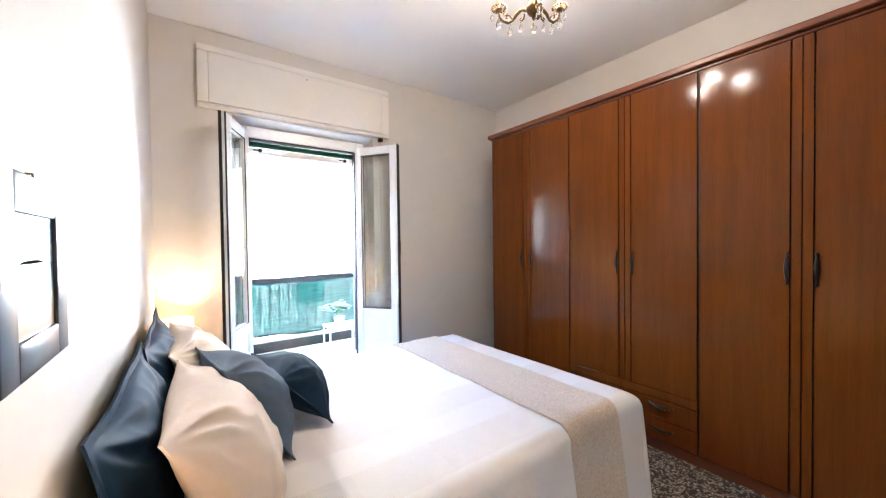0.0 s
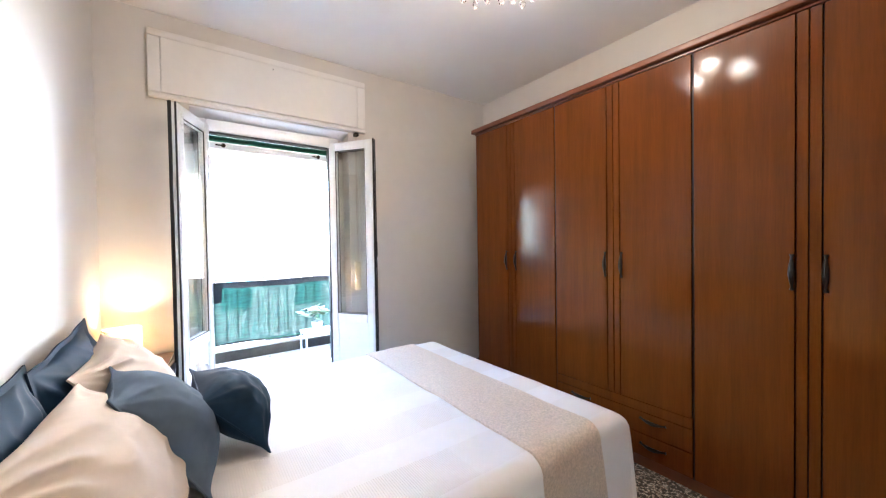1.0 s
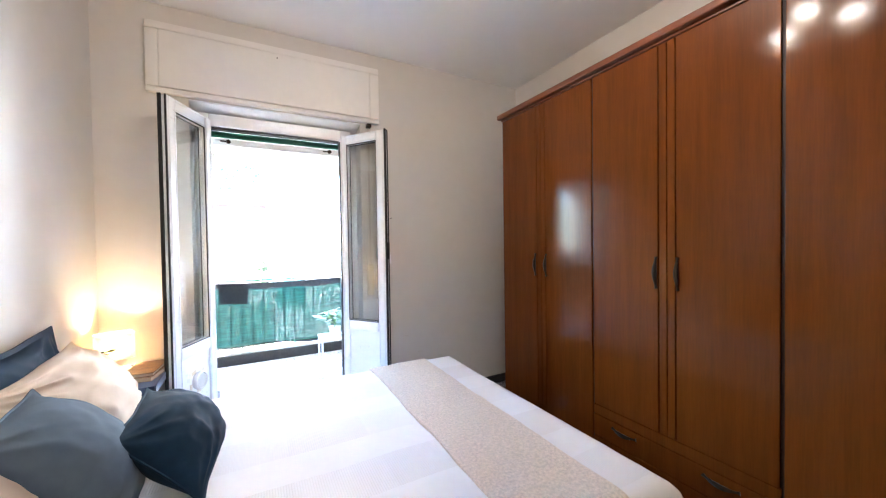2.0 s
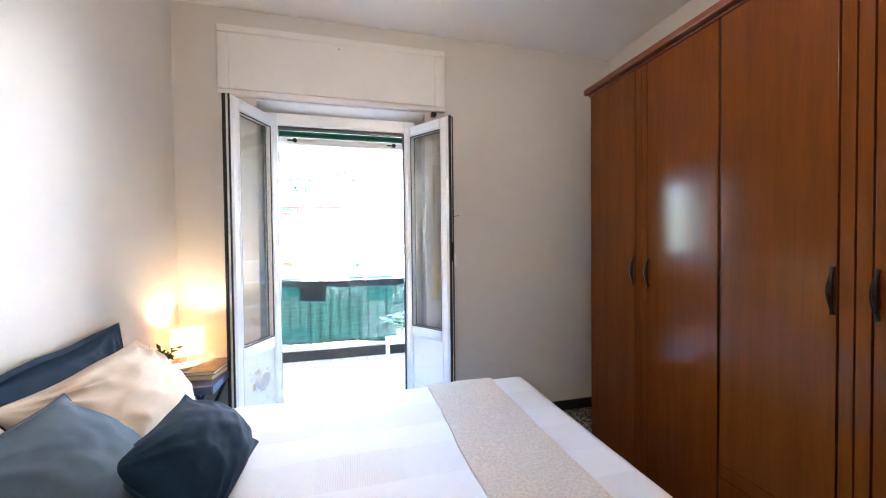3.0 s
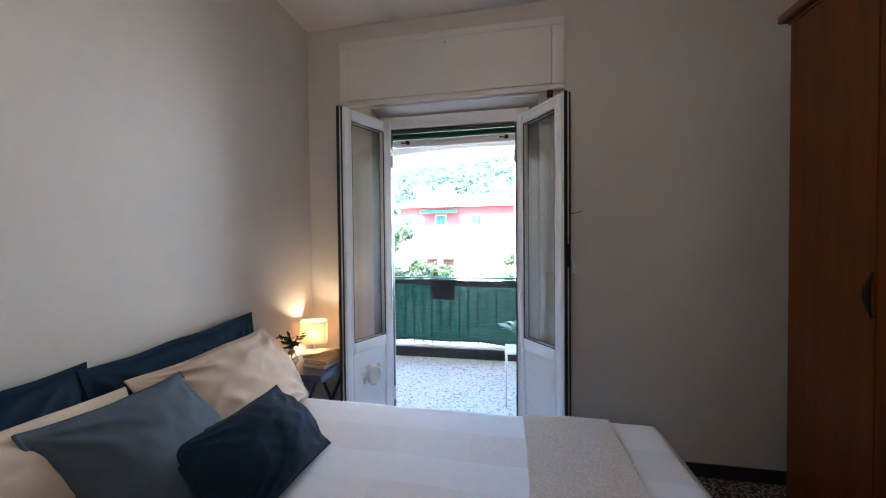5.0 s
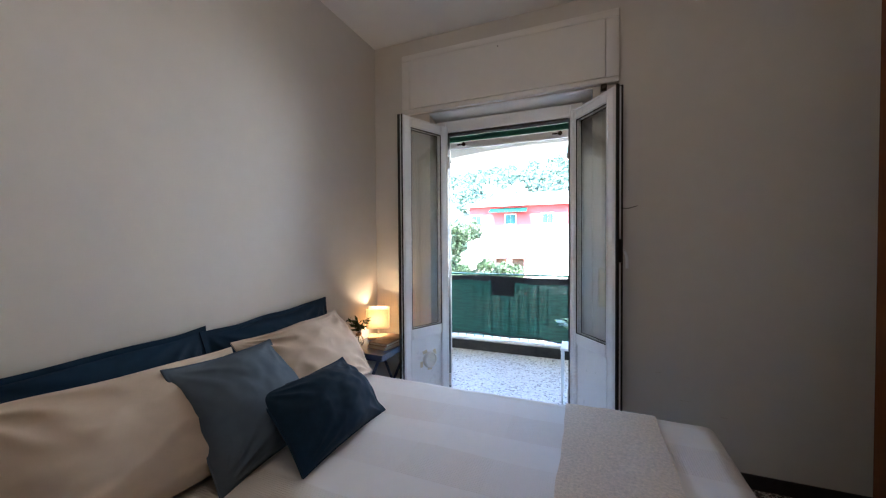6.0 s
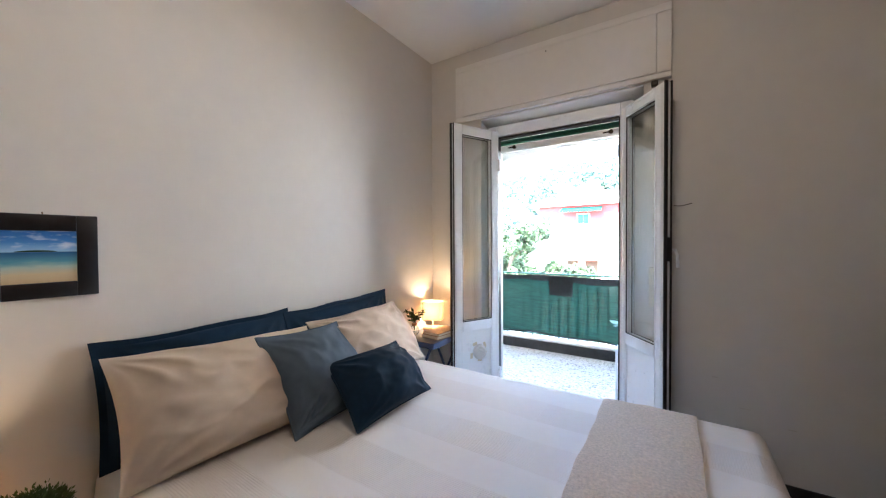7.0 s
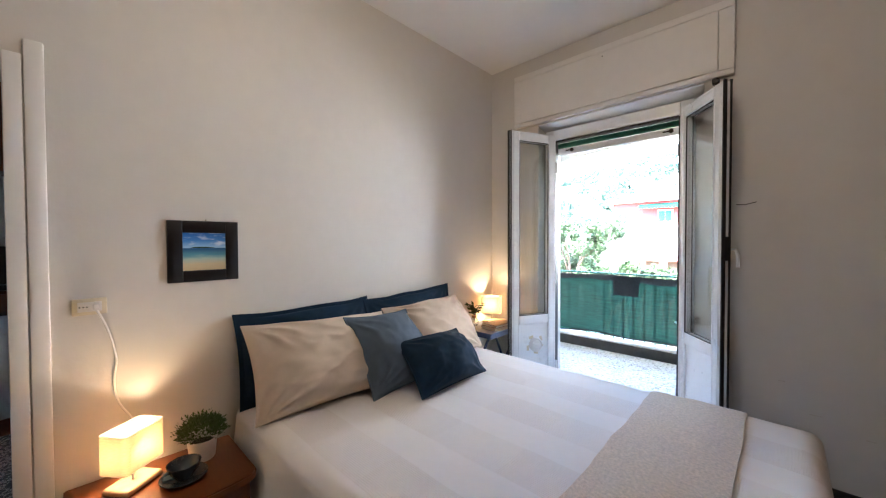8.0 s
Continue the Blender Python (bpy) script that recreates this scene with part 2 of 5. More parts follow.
def open_net(m):
    """Lets light through a dense net: part hole, part lit from behind."""
    nt = m.node_tree
    b = nt.nodes["Principled BSDF"]
    t, h, m1, m2 = nt.nodes.new("ShaderNodeBsdfTranslucent"), nt.nodes.new("ShaderNodeBsdfTransparent"), nt.nodes.new("ShaderNodeMixShader"), nt.nodes.new("ShaderNodeMixShader")
    nt.links.new(b.inputs["Base Color"].links[0].from_socket, t.inputs["Color"])
    at, mp, n = nt.nodes.new("ShaderNodeTexCoord"), nt.nodes.new("ShaderNodeMapping"), nt.nodes.new("ShaderNodeTexNoise")
    mp.inputs["Scale"].default_value = (0.6, 1, 1.8)
    n.inputs["Scale"].default_value, n.inputs["Detail"].default_value = 120, 2
    mr = nt.nodes.new("ShaderNodeMapRange")
    mr.inputs["From Min"].default_value, mr.inputs["From Max"].default_value, mr.inputs["To Min"].default_value, mr.inputs["To Max"].default_value = 0.58, 0.70, 0.0, 0.075
    nt.links.new(at.outputs["Object"], mp.inputs["Vector"])
    nt.links.new(mp.outputs["Vector"], n.inputs["Vector"])
    nt.links.new(n.outputs["Fac"], mr.inputs["Value"])
    m1.inputs["Fac"].default_value = 0.5
    nt.links.new(b.outputs["BSDF"], m1.inputs[1])
    nt.links.new(t.outputs["BSDF"], m1.inputs[2])
    nt.links.new(mr.outputs["Result"], m2.inputs["Fac"])
    nt.links.new(m1.outputs["Shader"], m2.inputs[1])
    nt.links.new(h.outputs["BSDF"], m2.inputs[2])
    nt.links.new(m2.outputs["Shader"], nt.nodes["Material Output"].inputs["Surface"])


open_net(NET)
NETD = material("black_net_hem", (0.02, 0.022, 0.024), 0.8, vary=0.4, scale=30, bump=0.3)
KERB = material("worn_black_kerb", (0.010, 0.0095, 0.0095), 0.8, vary=0.3, scale=9, second=(0.045, 0.04, 0.036), bump=0.4, bump_scale=25)
STONE = material("pale_stone", (0.55, 0.50, 0.44), 0.8, vary=0.15, scale=8, bump=0.2)
LEAF = material("green_leaf", (0.10, 0.20, 0.055), 0.45, vary=0.35, scale=25)
LEAFD = material("dark_green_leaf", (0.024, 0.052, 0.011), 0.8, vary=0.4, scale=25)
BLUEM = material("navy_metal", (0.012, 0.03, 0.09), 0.3, vary=0.15, coat=0.4)
CERAM = material("white_ceramic", (0.74, 0.71, 0.67), 0.35, vary=0.06, scale=12)
CUPM = material("blue_grey_ceramic", (0.035, 0.05, 0.062), 0.25, vary=0.15, scale=20)
PAPER = material("page_paper", (0.66, 0.58, 0.45), 0.9, vary=0.1, scale=60, stretch=(1, 1, 8))
COVER = material("brown_book_cover", (0.30, 0.17, 0.08), 0.5, vary=0.5, scale=14, second=(0.10, 0.055, 0.03))
COVER2 = material("tan_book_cover", (0.42, 0.31, 0.20), 0.55, vary=0.25, scale=9)
IVORY = material("ivory_plastic", (0.66, 0.58, 0.42), 0.4, vary=0.05)
BLACKP = material("black_frame_paint", (0.008, 0.008, 0.010), 0.3, vary=0.3, coat=0.35, coat_rough=0.2)
BUSH = material("fresh_herb_leaf", (0.055, 0.10, 0.022), 0.6, vary=0.45, scale=40)
SOIL = material("potting_soil", (0.03, 0.02, 0.014), 0.95, vary=0.4, scale=60, bump=0.8)
PINK = material("pink_render", (0.40, 0.062, 0.062), 0.85, vary=0.08, scale=0.6)
PALE = material("pale_render", (0.62, 0.60, 0.57), 0.85, vary=0.06, scale=0.5)
ROOFM = material("pale_roof_tile", (0.55, 0.46, 0.40), 0.8, vary=0.15, scale=3, bump=0.6, bump_scale=8)
TEAL = material("teal_shutter", (0.016, 0.10, 0.10), 0.5, vary=0.12, scale=3)
AWN = material("teal_awning", (0.008, 0.13, 0.11), 0.7, vary=0.12)
# hill colours lightened, the foliage also bluer: distance haze put into the colour
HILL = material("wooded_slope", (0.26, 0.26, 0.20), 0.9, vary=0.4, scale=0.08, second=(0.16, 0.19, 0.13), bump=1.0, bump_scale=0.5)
FOLI = material("tree_foliage", (0.035, 0.06, 0.02), 0.6, vary=0.45, scale=0.9)
FOLI2 = material("hazy_hill_foliage", (0.065, 0.11, 0.085), 0.7, vary=0.5, scale=0.15)
BARK = material("bark", (0.10, 0.075, 0.055), 0.9, vary=0.3, scale=6, bump=0.6)
GROUND = material("garden_ground", (0.16, 0.15, 0.10), 0.9, vary=0.3, scale=0.4)
WATER = clear_glass("vase_glass", (0.98, 0.97, 0.93))


# ---- building blocks ----
def box(bm, x0, x1, y0, y1, z0, z1, bevel=0.0, seg=2, m=None):
    """A box between two corners, its edges rounded by bevel."""
    r = bmesh.ops.create_cube(bm, size=1.0)
    vs = r["verts"]
    bmesh.ops.transform(bm, matrix=Matrix.Translation(((x0 + x1) / 2, (y0 + y1) / 2, (z0 + z1) / 2)) @ Matrix.Diagonal((x1 - x0, y1 - y0, z1 - z0, 1)), verts=vs)
    if bevel:
        es = list({e for v in vs for e in v.link_edges})
        out = bmesh.ops.bevel(bm, geom=es, offset=bevel, segments=seg, profile=0.5, affect="EDGES")
        vs = list({v for f in out["faces"] for v in f.verts} | {v for v in vs if v.is_valid})
    if m is not None:
        bmesh.ops.transform(bm, matrix=m, verts=vs)
    return bm


def boxed(*a, **k):
    return box(bmesh.new(), *a, **k)


def lathe(bm, profile, at=(0, 0, 0), steps=24, m=None):
    """A turned shape: profile of (radius, height) about the upright axis at a place."""
    rings, made = [], []
    for r, z in profile:
        ring = []
        for k in range(steps):
            a = 2 * math.pi * k / steps
            ring.append(bm.verts.new((at[0] + r * math.cos(a), at[1] + r * math.sin(a), at[2] + z)))
        rings.append(ring)
        made += ring
    for p, q in zip(rings, rings[1:]):
        for k in range(steps):
            bm.faces.new((p[k], p[(k + 1) % steps], q[(k + 1) % steps], q[k]))
    for ring, flip in ((rings[0], True), (rings[-1], False)):
        if (Vector(ring[0].co) - Vector(ring[steps // 2].co)).length > 1e-5:
            bm.faces.new(ring[::-1] if flip else ring)
    if m is not None:
        bmesh.ops.transform(bm, matrix=m, verts=made)
    return bm


def tube(bm, points, radius, steps=8):
    """A round bar along points; radius is one number or one for each point."""
    pts = [Vector(p) for p in points]
    radii = radius if isinstance(radius, (list, tuple)) else [radius] * len(pts)
    rings = []
    side = None
    for k, p in enumerate(pts):
        d = (pts[min(k + 1, len(pts) - 1)] - pts[max(k - 1, 0)]).normalized()
        if side is None:
            side = d.orthogonal().normalized()
        side = (side - d * side.dot(d)).normalized()
        up = d.cross(side)
        rings.append([bm.verts.new(p + radii[k] * (side * math.cos(2 * math.pi * j / steps) + up * math.sin(2 * math.pi * j / steps))) for j in range(steps)])
    for p, q in zip(rings, rings[1:]):
        for j in range(steps):
            bm.faces.new((p[j], p[(j + 1) % steps], q[(j + 1) % steps], q[j]))
    bm.faces.new(rings[0][::-1])
    bm.faces.new(rings[-1])
    return bm


def curve_points(a, b, c, n=10):
    """Points on a curve from a to c, drawn towards b."""
    a, b, c = Vector(a), Vector(b), Vector(c)
    return [(1 - s) ** 2 * a + 2 * s * (1 - s) * b + s * s * c for s in (k / n for k in range(n + 1))]


def mesh_of(bm, name, mat, smooth=True):
    bmesh.ops.recalc_face_normals(bm, faces=bm.faces)
    me = bpy.data.meshes.new(name)
    bm.to_mesh(me)
    bm.free()
    me.materials.append(mat)
    if smooth:
        me.set_sharp_from_angle(angle=radians(38))
        least = 0.02 if mat in (WOOD, WOODD) else 0.07
        for p in me.polygons:                  # broad flat faces stay flat
            c = [me.vertices[i].co for i in p.vertices]
            p.use_smooth = min((c[i] - c[i - 1]).length for i in range(len(c))) < least
    return me


def part(name, bm, mat, parent, label="", smooth=True):
    """One mesh object under a thing or a part, modelled in world places."""
    ob = new(name, mesh_of(bm, name, mat, smooth))
    ob.parent = parent
    if parent.type == "EMPTY":
        ob.matrix_parent_inverse = parent.matrix_basis.inverted()
    if label:
        ob["label"] = label
    return ob


def thing(name, at, label, category, group="", kind=""):
    """An Empty at the base of a thing that has parts."""
    ob = new(name)
    ob.location = at
    ob.empty_display_size = 0.1
    ob.matrix_basis = Matrix.Translation(at)
    return tagged(ob, label, category, group, kind)


def single(name, bm, mat, label, category, kind="", group="", smooth=True):
    return tagged(new(name, mesh_of(bm, name, mat, smooth)), label, category, group, kind)


# ---- the room ----
NY, EX, SY, CZ = 3.455, 3.36, -0.62, 3.075   # north wall, east wall, south wall, ceiling
OX0, OX1, OZ = 0.50, 1.69, 2.475             # the reveal of the balcony door
FY0, FY1 = 3.545, 3.615                      # its fixed frame
BY = 5.50                                    # the balcony's edge
BZ = 0.03                                    # the balcony's floor

single("floor", boxed(-3.6, EX, SY, NY + 0.28, -0.2, 0.0), FLOOR, "polished dark terrazzo floor with cream and brown chips", "floor", "structure", smooth=False)
single("ceiling", boxed(-0.15, EX + 0.25, SY - 0.25, NY + 0.159, CZ, CZ + 0.25), CEIL, "plain white painted plaster ceiling", "ceiling", "structure", smooth=False)

bm = bmesh.new()
box(bm, -0.15, OX0, NY, NY + 0.16, 0, CZ)
box(bm, OX1, EX + 0.25, NY, NY + 0.16, 0, CZ)
box(bm, OX0, OX1, NY, NY + 0.16, OZ, CZ)
# outer leaf; its unseen far ends are added to keep sun off the balcony
box(bm, -3.75, 0.565, NY + 0.16, NY + 0.30, 0, CZ + 0.175)
box(bm, 1.585, 4.8, NY + 0.16, NY + 0.30, 0, CZ + 0.175)
box(bm, 0.565, 1.585, NY + 0.16, NY + 0.30, 2.44, CZ + 0.175)
single("wall_north", bm, WALL, "cream painted plaster wall round the balcony door", "wall", "structure", smooth=False)

DY0, DY1, DZ = -0.40, 0.44, 2.12            # the doorway in the west wall
bm = bmesh.new()
box(bm, -0.10, 0, DY1, NY, 0, CZ)
box(bm, -0.10, 0, SY - 0.25, DY0, 0, CZ)
box(bm, -0.10, 0, DY0, DY1, DZ, CZ)
single("wall_west", bm, WALL, "cream painted plaster wall behind the bed", "wall", "structure", smooth=False)
single("wall_east", boxed(EX, EX + 0.25, SY - 0.25, NY, 0, CZ), WALL, "cream painted plaster wall behind the wardrobe", "wall", "structure", smooth=False)
single("wall_south", boxed(0, EX, SY - 0.25, SY, 0, CZ), WALL, "cream painted plaster wall", "wall", "structure", smooth=False)

bm = bmesh.new()
box(bm, 0.0, OX0 - 0.002, NY - 0.014, NY, 0, 0.085, 0.004)
box(bm, OX1 + 0.002, EX, NY - 0.014, NY, 0, 0.085, 0.004)
single("baseboard", bm, SKIRT, "low black marble skirting along the wall", "skirting", "structure")
single("baseboard", boxed(0, 0.014, DY1 + 0.08, NY - 0.015, 0, 0.085, 0.004), SKIRT, "low black marble skirting along the wall", "skirting", "structure")

# casing of the doorway
casing = thing("door_casing", (0, DY1, 0), "cream painted wooden casing of an open doorway", "door frame", kind="structure")
part("jamb", boxed(-0.115, 0.018, DY1 - 0.02, DY1 + 0.03, 0, DZ + 0.03, 0.006), TRIM, casing)
part("architrave", boxed(0.0, 0.022, DY1 + 0.032, DY1 + 0.085, 0, DZ + 0.09, 0.008), TRIM, casing)
part("jamb", boxed(-0.115, 0.018, DY0 - 0.03, DY0 + 0.02, 0, DZ + 0.03, 0.006), TRIM, casing)
part("head", boxed(-0.115, 0.018, DY0 + 0.022, DY1 - 0.022, DZ - 0.02, DZ + 0.03, 0.006), TRIM, casing)

# shutter box over the balcony door
cover = thing("shutter_box", (1.05, NY, 2.48), "cream painted roller shutter box cover set in a moulded frame", "shutter box", kind="structure")
bm = bmesh.new()
box(bm, 0.275, 1.845, NY - 0.040, NY - 0.001, 2.895, 2.945, 0.006)
box(bm, 0.275, 1.845, NY - 0.040, NY - 0.001, 2.48, 2.515, 0.006)
box(bm, 0.275, 0.345, NY - 0.040, NY - 0.001, 2.516, 2.894, 0.006)
box(bm, 1.765, 1.845, NY - 0.040, NY - 0.001, 2.516, 2.894, 0.006)
part("surround", bm, TRIM, cover)
part("panel", boxed(0.347, 1.763, NY - 0.044, NY - 0.001, 2.5175, 2.8925, 0.003), TRIM, cover)
bm = bmesh.new()
v = [bm.verts.new(p) for x in (OX0 + 0.002, OX1 - 0.002) for p in ((x, NY - 0.002, 2.474), (x, FY1 - 0.001, 2.474), (x, FY1 - 0.001, 2.428), (x, NY - 0.002, 2.466))]
for f in ((0, 1, 2, 3), (4, 5, 6, 7), (0, 1, 5, 4), (1, 2, 6, 5), (2, 3, 7, 6), (3, 0, 4, 7)):
    bm.faces.new([v[i] for i in f])
part("soffit", bm, WHITE, cover, "white sloping soffit board", smooth=False)
part("knob", lathe(bmesh.new(), [(0.0, 0), (0.004, 0.0), (0.004, 0.006), (0.0, 0.008)], (0, 0, 0), 10, pose(1.06, NY - 0.044, 2.86, 90, 0, 0)), BRONZE, cover)


# ---- the balcony door ----
door = thing("door_1", (1.07, FY0, 0), "white lacquered double balcony door standing open into the room", "balcony door", kind="structure")
bm = bmesh.new()
box(bm, 0.522, 0.600, FY0, FY1, 0.0, 2.425, 0.006)
box(bm, 1.545, 1.625, FY0, FY1, 0.0, 2.425, 0.006)
box(bm, 0.601, 1.544, FY0, FY1, 2.335, 2.425, 0.006)
part("door_frame", bm, WHITE, door)
bm = bmesh.new()
box(bm, 0.601, 0.613, FY0 + 0.012, FY1 - 0.01, 0.03, 2.33)
box(bm, 1.532, 1.544, FY0 + 0.012, FY1 - 0.01, 0.03, 2.33)
box(bm, 0.614, 1.531, FY0 + 0.012, FY1 - 0.01, 2.318, 2.334)
box(bm, 1.04, 1.09, FY0 + 0.004, FY0 + 0.03, 2.312, 2.33, 0.003)
part("seal", bm, BLACK, door, "black rubber seal")
part("sill", boxed(0.53, 1.62, NY + 0.02, NY + 0.30, 0.0, 0.028, 0.005), STONE, door, "pale stone threshold")


def door_leaf(hinge, tip, side, vent):
    """One leaf from its hinge to its free edge; side +1 when the room face lies to the left of that way."""
    hx, hy = hinge
    w = math.hypot(tip[0] - hx, tip[1] - hy)
    ang = math.degrees(math.atan2(tip[1] - hy, tip[0] - hx))
    m = pose(hx, hy, 0, 0, 0, ang)
    z0, z1, st, th = 0.035, 2.376, 0.078, 0.027
    bm = bmesh.new()
    box(bm, 0, st, -th, th, z0, z1, 0.008)
    box(bm, w - st, w, -th, th, z0, z1, 0.008)
    box(bm, st + 0.001, w - st - 0.001, -th, th, z1 - st, z1, 0.008)
    box(bm, st + 0.001, w - st - 0.001, -th, th, z0, z0 + 0.10, 0.008)
    box(bm, st + 0.001, w - st - 0.001, -th, th, 0.735, 0.815, 0.008)
    bm.transform(m)
    leaf = part("leaf", bm, WHITE, door)
    bm = boxed(st - 0.004, w - st + 0.004, -0.012, 0.012, z0 + 0.10, 0.736, 0.003)
    bm.transform(m)
    part("panel", bm, WHITE, leaf)
    for y in (-0.009, 0.009):
        bm = boxed(st - 0.003, w - st + 0.003, y - 0.002, y + 0.002, 0.81, z1 - st + 0.003)
        bm.transform(m)
        pane = part("pane", bm, GLASS, leaf, smooth=False)
        pane.visible_shadow = False
    bm = bmesh.new()
    for y in (-th + 0.004, th - 0.010):
        box(bm, st - 0.001, st + 0.004, y, y + 0.006, 0.813, z1 - st)
        box(bm, w - st - 0.004, w - st + 0.001, y, y + 0.006, 0.813, z1 - st)
        box(bm, st + 0.005, w - st - 0.005, y, y + 0.006, 0.813, 0.819)
        box(bm, st + 0.005, w - st - 0.005, y, y + 0.006, z1 - st - 0.006, z1 - st)
    bm.transform(m)
    part("bead", bm, BLACK, leaf, "black glazing seal")
    bm = bmesh.new()
    box(bm, w + 0.0005, w + 0.010, -th + 0.004, -th + 0.022, z0, z1 + 0.004)
    box(bm, w + 0.0005, w + 0.006, th - 0.012, th - 0.002, z0, z1)
    box(bm, 0.0, w, -side * th * 0.9 - 0.005, -side * th * 0.9 + 0.005, z1 + 0.0005, z1 + 0.006)
    bm.transform(m)
    part("edge_seal", bm, BLACK, leaf, "black rubber edge seal")
    bm = bmesh.new()
    for z in (0.30, 2.05):
        lathe(bm, [(0.0, 0), (0.009, 0.0), (0.009, 0.09), (0.0, 0.09)], (-0.008, side * th, z), 10)
    bm.transform(m)
    part("hinge", bm, WHITE, leaf)
    bm = bmesh.new()
    for y in (-th - 0.004, th - 0.001):
        for x in (0.012, st - 0.016, w - st + 0.006, w - 0.022):
            box(bm, x, x + 0.010, y, y + 0.005, z0 + 0.012, z1 - 0.012, 0.002, 1)
        for z in (z1 - 0.022, z1 - st + 0.006):
            box(bm, st + 0.001, w - st - 0.001, y, y + 0.005, z, z + 0.010, 0.002, 1)
    bm.transform(m)
    part("moulding", bm, WHITE, leaf)
    if vent:
        turn = m @ pose(w * 0.47, side * 0.014, 0.555, -90 * side, 0, 0)
        bm = bmesh.new()
        lathe(bm, [(0.0, 0.0), (0.058, 0.0), (0.062, 0.012), (0.060, 0.030), (0.052, 0.036), (0.047, 0.022), (0.0, 0.020)], (0, 0, 0), 28, turn)
        cap = part("vent", bm, CERAM, leaf, "round white plastic vent")
        bm = bmesh.new()
        for k in range(7):
            y = -0.036 + 0.012 * k
            half = math.sqrt(max(0.0, 0.044 ** 2 - y * y))
            box(bm, -half, half, y - 0.0015, y + 0.0015, 0.0205, 0.031)
        bm.transform(turn)
        part("vent_slat", bm, CERAM, cap)
        bm = bmesh.new()
        for a, r in ((20, 0.075), (100, 0.072), (215, 0.078), (300, 0.074), (160, 0.07)):
            box(bm, -0.022, 0.022, -0.012, 0.012, 0.0005, 0.0022, m=pose(r * math.cos(radians(a)), r * math.sin(radians(a)), 0, 0, 0, a + 70))
        bm.transform(turn)
        part("tape", bm, IVORY, leaf, "yellowed sticky tape round the vent")
    else:
        bm = boxed(w - 0.004, w + 0.016, -0.016, 0.016, 1.33, 1.47, 0.004)
        bm.transform(m)
        part("lock", bm, BLACK, leaf, "black metal lock bolt")
        bm = bmesh.new()
        box(bm, w - 0.05, w - 0.025, -side * 0.036, -side * 0.0275, 1.30, 1.47, 0.003)
        tube(bm, [(w - 0.038, -side * 0.034, 1.395), (w - 0.038, -side * 0.078, 1.395), (w - 0.034, -side * 0.088, 1.36), (w - 0.03, -side * 0.088, 1.29)], 0.009)
        bm.transform(m)
        part("handle", bm, WHITE, leaf)
    return leaf


door_leaf((0.598, 3.552), (0.410, 3.140), 1, True)
door_leaf((1.556, 3.590), (1.829, 3.220), -1, False)

# roller shutter, raised, and its strap
shutter = thing("roller_shutter", (1.07, 3.66, 2.25), "raised roller shutter with green slats and a white end bar", "roller shutter", kind="structure")
for k in range(3):
    part("slat", boxed(0.58, 1.57, 3.655, 3.669, 2.285 + 0.048 * k, 2.33 + 0.048 * k, 0.005), GREEN, shutter)
part("end_bar", boxed(0.58, 1.57, 3.650, 3.674, 2.225, 2.281, 0.006), WHITE, shutter, "white end bar")
for x in (0.70, 1.45):
    bm = boxed(x - 0.035, x + 0.035, 3.640, 3.649, 2.252, 2.262, 0.002)
    lathe(bm, [(0.0, 0), (0.016, 0), (0.016, 0.012), (0.0, 0.014)], (0, 0, 0), 12, pose(x + 0.02, 3.649, 2.257, 90, 0, 0))
    part("stopper", bm, BRONZE, shutter)
strap = thing("shutter_strap", (1.755, NY, 1.0), "beige shutter strap running into a wall winder", "shutter strap")
part("strap", boxed(1.745, 1.763, NY - 0.016, NY - 0.013, 1.28, 2.468), STONE, strap)
part("winder", boxed(1.725, 1.783, NY - 0.018, NY, 1.02, 1.28, 0.006), IVORY, strap, "ivory plastic winder plate")
part("guide", boxed(1.735, 1.773, NY - 0.05, NY, 2.44, 2.472, 0.005), BRONZE, strap, "small brown guide")

# ---- the balcony ----
single("balcony_floor", boxed(-2.5, 4.6, NY + 0.301, BY + 0.12, -0.22, BZ), BALC, "pale speckled terrazzo balcony floor", "balcony floor", "structure", smooth=False)
kerb = single("balcony_kerb", boxed(-2.5, 4.6, BY - 0.16, BY - 0.13, BZ, 0.15, 0.006), KERB, "worn black painted skirting along the balcony edge", "kerb", "structure")
single("balcony_edge", boxed(-2.5, 4.6, BY - 0.129, BY + 0.12, BZ, 0.158, 0.008), STONE, "pale stone edge of the balcony", "kerb", "structure")
rail = thing("balcony_railing", (1, BY, 0.17), "green iron balcony railing hung with dark green shade netting", "railing", kind="structure")
part("top_rail", boxed(-2.4, 4.5, BY - 0.022, BY + 0.022, 1.013, 1.033, 0.006), GREEN, rail)
part("bottom_rail", boxed(-2.4, 4.5, BY - 0.012, BY + 0.012, 0.20, 0.215, 0.004), GREEN, rail)
bar = part("bar", tube(bmesh.new(), [(-2.4, BY, 0.17), (-2.4, BY, 1.03)], 0.007, 8), GREEN, rail)
for k in range(1, 58):
    b = new("bar", bar.data)
    b.parent = rail
    b.matrix_parent_inverse = rail.matrix_basis.inverted()
    b.location = (0.12 * k, 0, 0)


